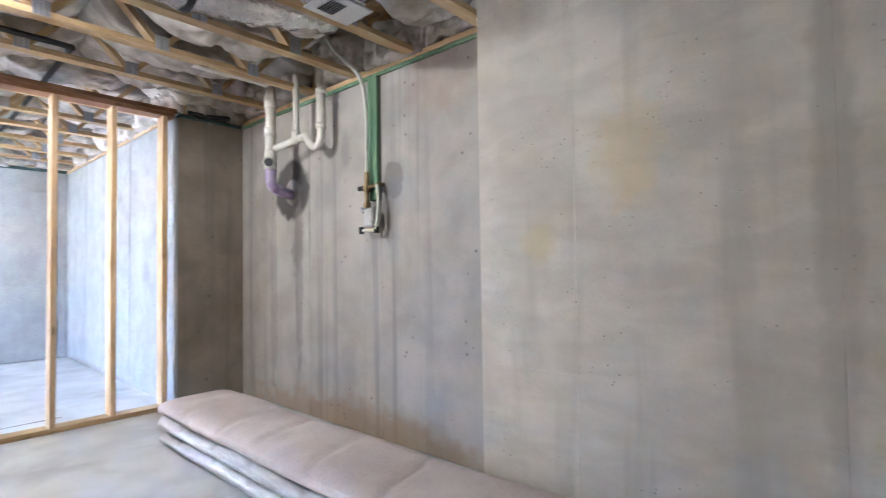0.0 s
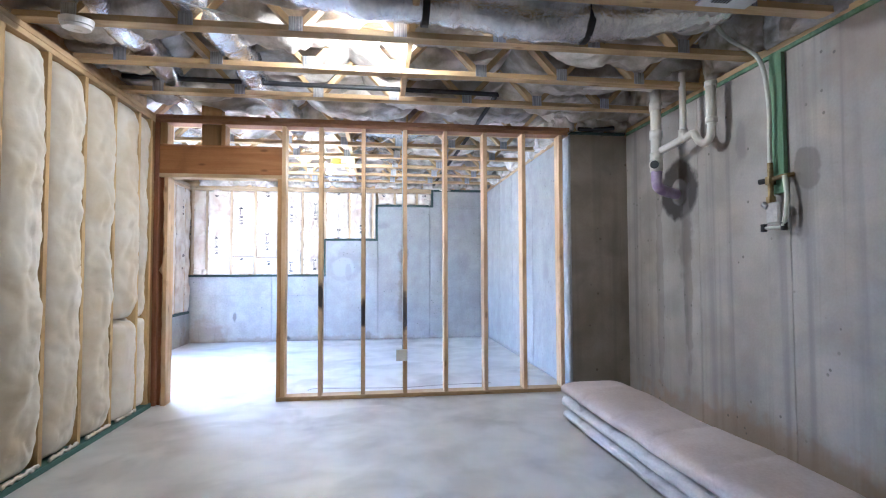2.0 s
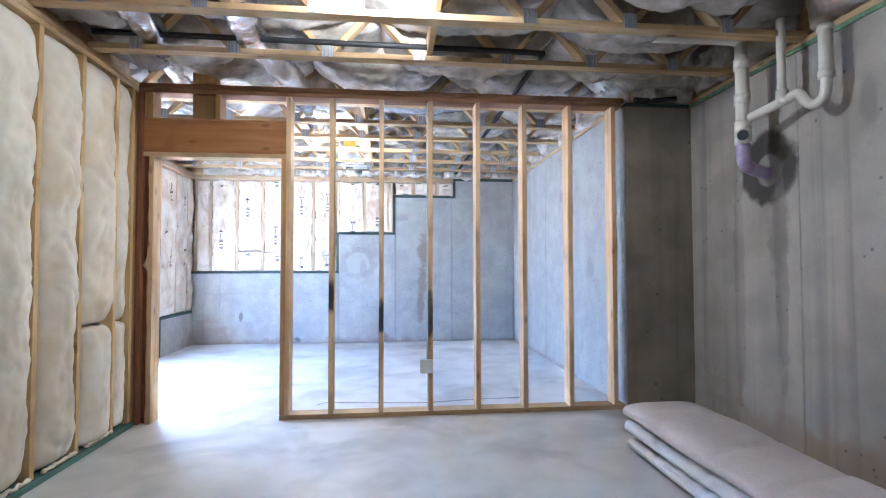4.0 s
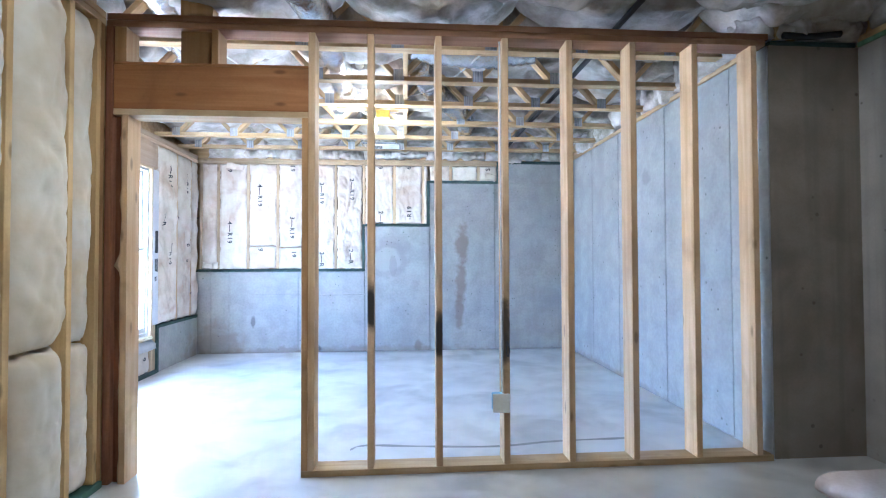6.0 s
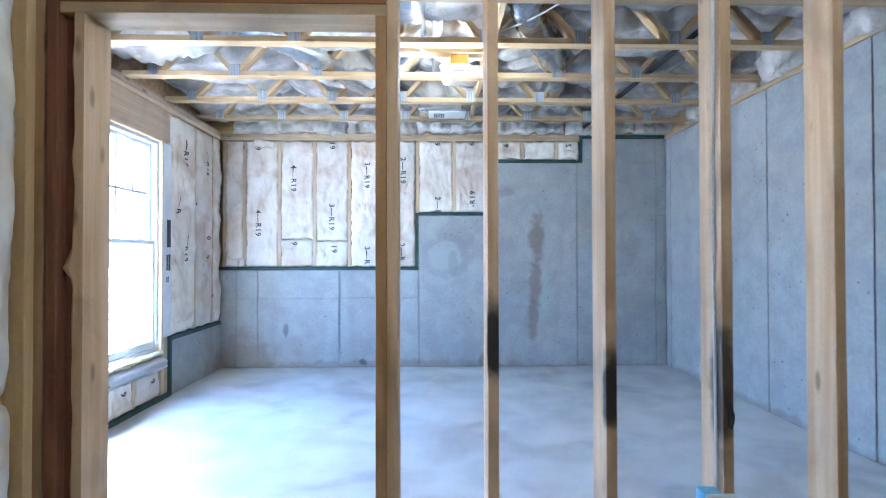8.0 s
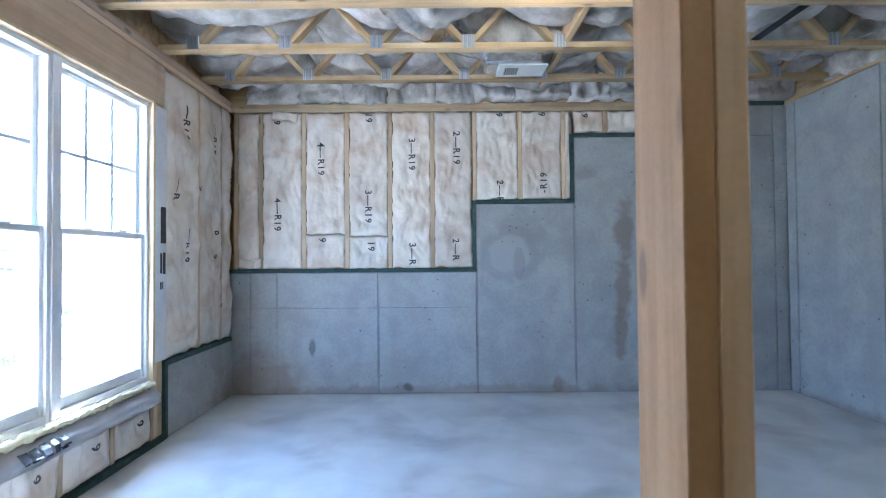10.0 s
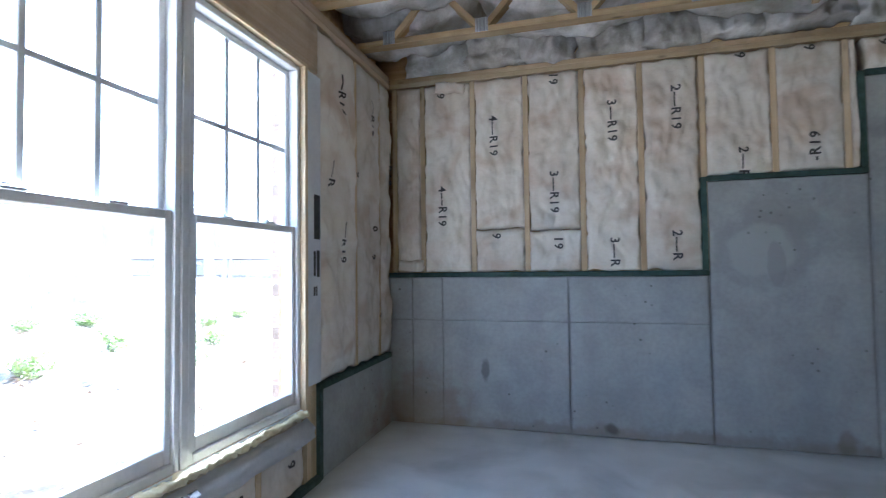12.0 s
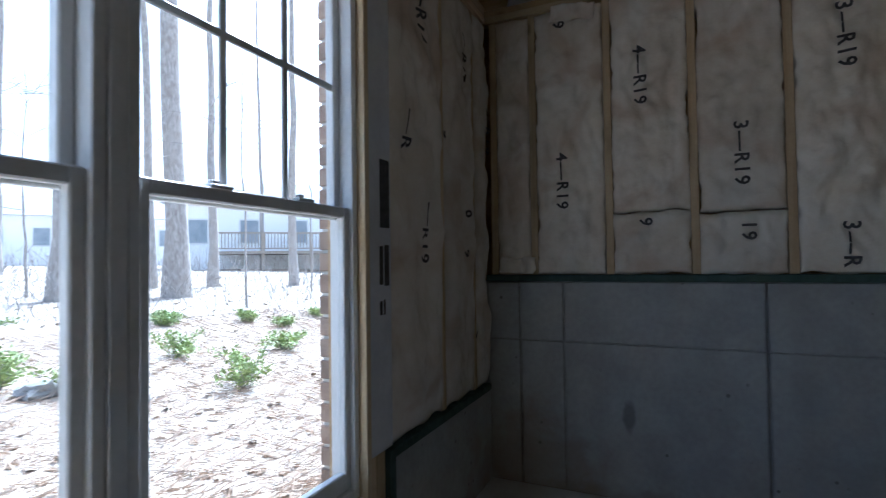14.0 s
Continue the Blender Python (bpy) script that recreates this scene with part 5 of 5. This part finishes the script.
def tree(x, y, radius, height, seed, crown=True):
    rnd = random.Random(seed)
    t = thing("tree", "tall straight pine with grey flaky bark", "tree", "woodland trees")
    z = ground_z(x, y) - 0.1
    lean = Vector((rnd.uniform(-0.04, 0.04), rnd.uniform(-0.04, 0.04), 1))
    bm = bmesh.new()
    pts = [Vector((x, y, z)) + lean * height * i / 12 + Vector((rnd.uniform(-1, 1), rnd.uniform(-1, 1), 0)) * 0.04 for i in range(13)]
    rings = []
    for i, p in enumerate(pts):
        r = radius * (1 - 0.75 * i / 12) * (1.35 if i == 0 else 1)
        rings.append([bm.verts.new(p + Vector((math.cos(a), math.sin(a), 0)) * r * (1 + 0.12 * noise.noise(Vector((math.cos(a) * 2, math.sin(a) * 2, i + seed))))) for a in [2 * math.pi * k / 12 for k in range(12)]])
    for a, b in zip(rings, rings[1:]):
        for k in range(12):
            bm.faces.new((a[k], a[(k + 1) % 12], b[(k + 1) % 12], b[k]))
    verts, faces = [], []
    for i in range(12 if crown else 9):
        f = rnd.uniform(0.30 if i < 3 else 0.68, 0.98)
        base = pts[0] + (pts[-1] - pts[0]) * f
        a = rnd.uniform(0, 6.28)
        l = rnd.uniform(0.8, 2.4) * (1.2 - f * 0.6)
        tip = base + Vector((math.cos(a) * l, math.sin(a) * l, rnd.uniform(-0.1, 0.7) * l))
        mid = (base + tip) / 2 + Vector((0, 0, rnd.uniform(-0.1, 0.25)))
        line = smooth_line([base, mid, tip], 4)
        add_tube(bm, line, radius * 0.09 + 0.006, segs=5)
        for q in range(3):
            b0 = line[rnd.randint(2, len(line) - 1)]
            e = b0 + Vector((rnd.gauss(0, 0.4), rnd.gauss(0, 0.4), rnd.gauss(0.1, 0.25)))
            add_tube(bm, [b0, e], 0.006, segs=4)
            if crown and f > 0.5:
                for c in range(16):
                    o = e + Vector((rnd.gauss(0, 0.28), rnd.gauss(0, 0.28), rnd.gauss(0, 0.18)))
                    d = Vector((rnd.gauss(0, 1), rnd.gauss(0, 1), rnd.gauss(0.3, 0.7))).normalized() * rnd.uniform(0.12, 0.3)
                    n = d.cross(Vector((0.3, 0.2, 1))).normalized() * 0.02
                    k = len(verts)
                    verts += [tuple(o - n), tuple(o + n), tuple(o + d)]
                    faces.append((k, k + 1, k + 2))
    part("trunk", bm, bark, t, smooth=True)
    if crown:
        me = bpy.data.meshes.new("crown")
        me.from_pydata(verts, [], faces)
        me.materials.append(needles)
        o = new("crown", me)
        o.parent = t


for i, (d, left, r, h) in enumerate(((13, 62.3, 0.17, 17), (16, 55.0, 0.13, 17), (13.2, 52.7, 0.25, 20), (16.5, 49.4, 0.14, 16), (17, 41.4, 0.14, 17), (25, 58.5, 0.13, 17), (27, 66.5, 0.15, 17),
                                      (22, 70.5, 0.15, 16), (28, 44.6, 0.12, 17), (11, 46.1, 0.03, 5), (12, 57.3, 0.025, 4), (15, 39.5, 0.03, 5), (14, 64.5, 0.03, 5))):
    a = radians(left)
    tree(-2.55 - math.sin(a) * d, 6.0 + math.cos(a) * d, r, h, 40 + i, crown=r > 0.1)


verts, faces = [], []
rnd = random.Random(77)
for i in range(1100):
    a, d = radians(rnd.uniform(36, 74)), rnd.uniform(9.5, 22)
    x, y = -2.55 - math.sin(a) * d, 6.0 + math.cos(a) * d
    p = Vector((x, y, ground_z(x, y)))
    way = Vector((rnd.gauss(0, 0.35), rnd.gauss(0, 0.35), 1)).normalized()
    seg_l, w = rnd.uniform(0.08, 0.28), rnd.uniform(0.004, 0.010)
    for s in range(5):
        q = p + way * seg_l
        n = way.cross(Vector((rnd.gauss(0, 1), rnd.gauss(0, 1), 0.1))).normalized() * w
        m = way.cross(n).normalized() * w
        k = len(verts)
        verts += [tuple(p + n), tuple(p - n * 0.5 + m), tuple(p - n * 0.5 - m), tuple(q)]
        faces += [(k, k + 1, k + 3), (k + 1, k + 2, k + 3), (k + 2, k, k + 3)]
        p, way = p + way * seg_l * 0.95, (way + Vector((rnd.gauss(0, 0.3), rnd.gauss(0, 0.3), rnd.gauss(0, 0.15)))).normalized()
me = bpy.data.meshes.new("undergrowth")
me.from_pydata(verts, [], faces)
me.materials.append(bark)
tagged(new("undergrowth", me), "bare grey brush twigs between the trees", "undergrowth", kind="stuff")


def house(x, y, turn, wide, deck):
    h = thing("house", "pale sided house with dark windows seen through the trees", "house", "distant houses")
    z = ground_z(x, y) - 0.2
    h.matrix_basis = pose(x, y, z, 0, 0, turn)
    part("wall", box(-wide / 2, wide / 2, 0, 8, 0, 3.9), siding, h)
    bm = bmesh.new()
    v = [bm.verts.new(p) for p in ((-wide / 2 - 0.4, -0.5, 3.8), (wide / 2 + 0.4, -0.5, 3.8), (wide / 2 + 0.4, 8.5, 3.8), (-wide / 2 - 0.4, 8.5, 3.8), (-wide / 2 - 0.4, 4, 5.6), (wide / 2 + 0.4, 4, 5.6))]
    for q in ((0, 1, 5, 4), (2, 3, 4, 5), (0, 4, 3), (1, 2, 5), (3, 2, 1, 0)):
        bm.faces.new([v[i] for i in q])
    part("roof", bm, roof_mat, h)
    for k in range(int(wide / 2.6)):
        wx = -wide / 2 + 1.4 + k * 2.6
        for wz in (1.6,):
            w = part("window", box(wx - 0.55, wx + 0.55, -0.06, -0.001, wz, wz + 1.4), vinyl, h)
            part("pane", box(wx - 0.46, wx + 0.46, -0.07, -0.061, wz + 0.09, wz + 1.31), dark_glass, w)
    if deck:
        d = thing("deck", "raised wooden deck with railing behind a house", "deck")
        d.matrix_basis = h.matrix_basis.copy()
        part("deck_floor", box(-4, 3, -3, -0.08, 1.0, 1.15), deck_wood, d)
        for px in (-3.9, -1.6, 0.7, 2.9):
            part("post", box(px - 0.07, px + 0.07, -2.95, -2.81, 0, 2.1), deck_wood, d)
        part("rail", box(-3.95, 2.95, -2.95, -2.86, 2.02, 2.1), deck_wood, d)
        part("rail", box(-3.95, 2.95, -2.94, -2.88, 1.25, 1.31), deck_wood, d)
        base = None
        for k in range(44):
            bxx = -3.85 + k * 0.155
            if base is None:
                base = part("baluster", box(-0.02, 0.02, -2.93, -2.89, 1.31, 2.02), deck_wood, d)
                base.location = (bxx, 0, 0)
            else:
                share("baluster", base, d, pose(bxx, 0, 0))


house(-22.0, 28.3, 41, 13, True)
house(-42, 29, 58, 14, False)
house(-44, 12, 75, 12, False)

# ---- condenser unit ----
ac = thing("condenser_unit", "grey outdoor air conditioner with slotted steel louvres", "air conditioner")
ac.matrix_basis = pose(-4.57, 6.34, ground_z(-4.9, 6.3), 0, 0, 153.8)
AW, AH = 0.75, 0.90
part("pad", box(-0.06, AW + 0.06, -0.06, AW + 0.06, -0.05, 0.04, 0.01), mortar, ac)
part("core", box(0.03, AW - 0.03, 0.03, AW - 0.03, 0.041, AH - 0.045), black_plastic, ac)
part("top_cover", box(-0.004, AW + 0.004, -0.004, AW + 0.004, AH - 0.044, AH, 0.012), ac_paint, ac)
part("service_panel", box(0.0, 0.028, 0.052, AW - 0.052, 0.041, AH - 0.045, 0.003), ac_paint, ac, "smooth grey service panel")
for cx in (0, AW - 0.05):
    for cy in (0, AW - 0.05):
        part("corner_post", box(cx, cx + 0.05, cy, cy + 0.05, 0.041, AH - 0.045, 0.004), ac_paint, ac)
slat = part("louvre", box(0.052, AW - 0.052, -0.012, 0.024, 0, 0.013, 0.002), ac_paint, ac)
slat.location = (0, 0, 0.06)
for k in range(1, 29):
    share("louvre", slat, ac, pose(0, 0, 0.06 + k * 0.027))
for k in range(29):
    share("louvre", slat, ac, pose(0, AW - 0.012, 0.06 + k * 0.027))

# ---- brick beside the window ----
pier = setting("brick_wall", box(-3.79, -3.745, 7.568, 8.95, -0.1, 3.3), mortar, "brown and buff brick veneer beside the window", "brick wall")
first = None
for row in range(41):
    z = -0.02 + row * 0.081
    for col in range(4):
        y = 7.560 + (0.0 if row % 2 else -0.105) + col * 0.213
        ya = max(y, 7.555 if row % 2 else 7.561)
        yb = y + 0.203
        part("brick", box(-3.802, -3.741, ya, yb, z, z + 0.069, 0.004), brick_mat, pier)
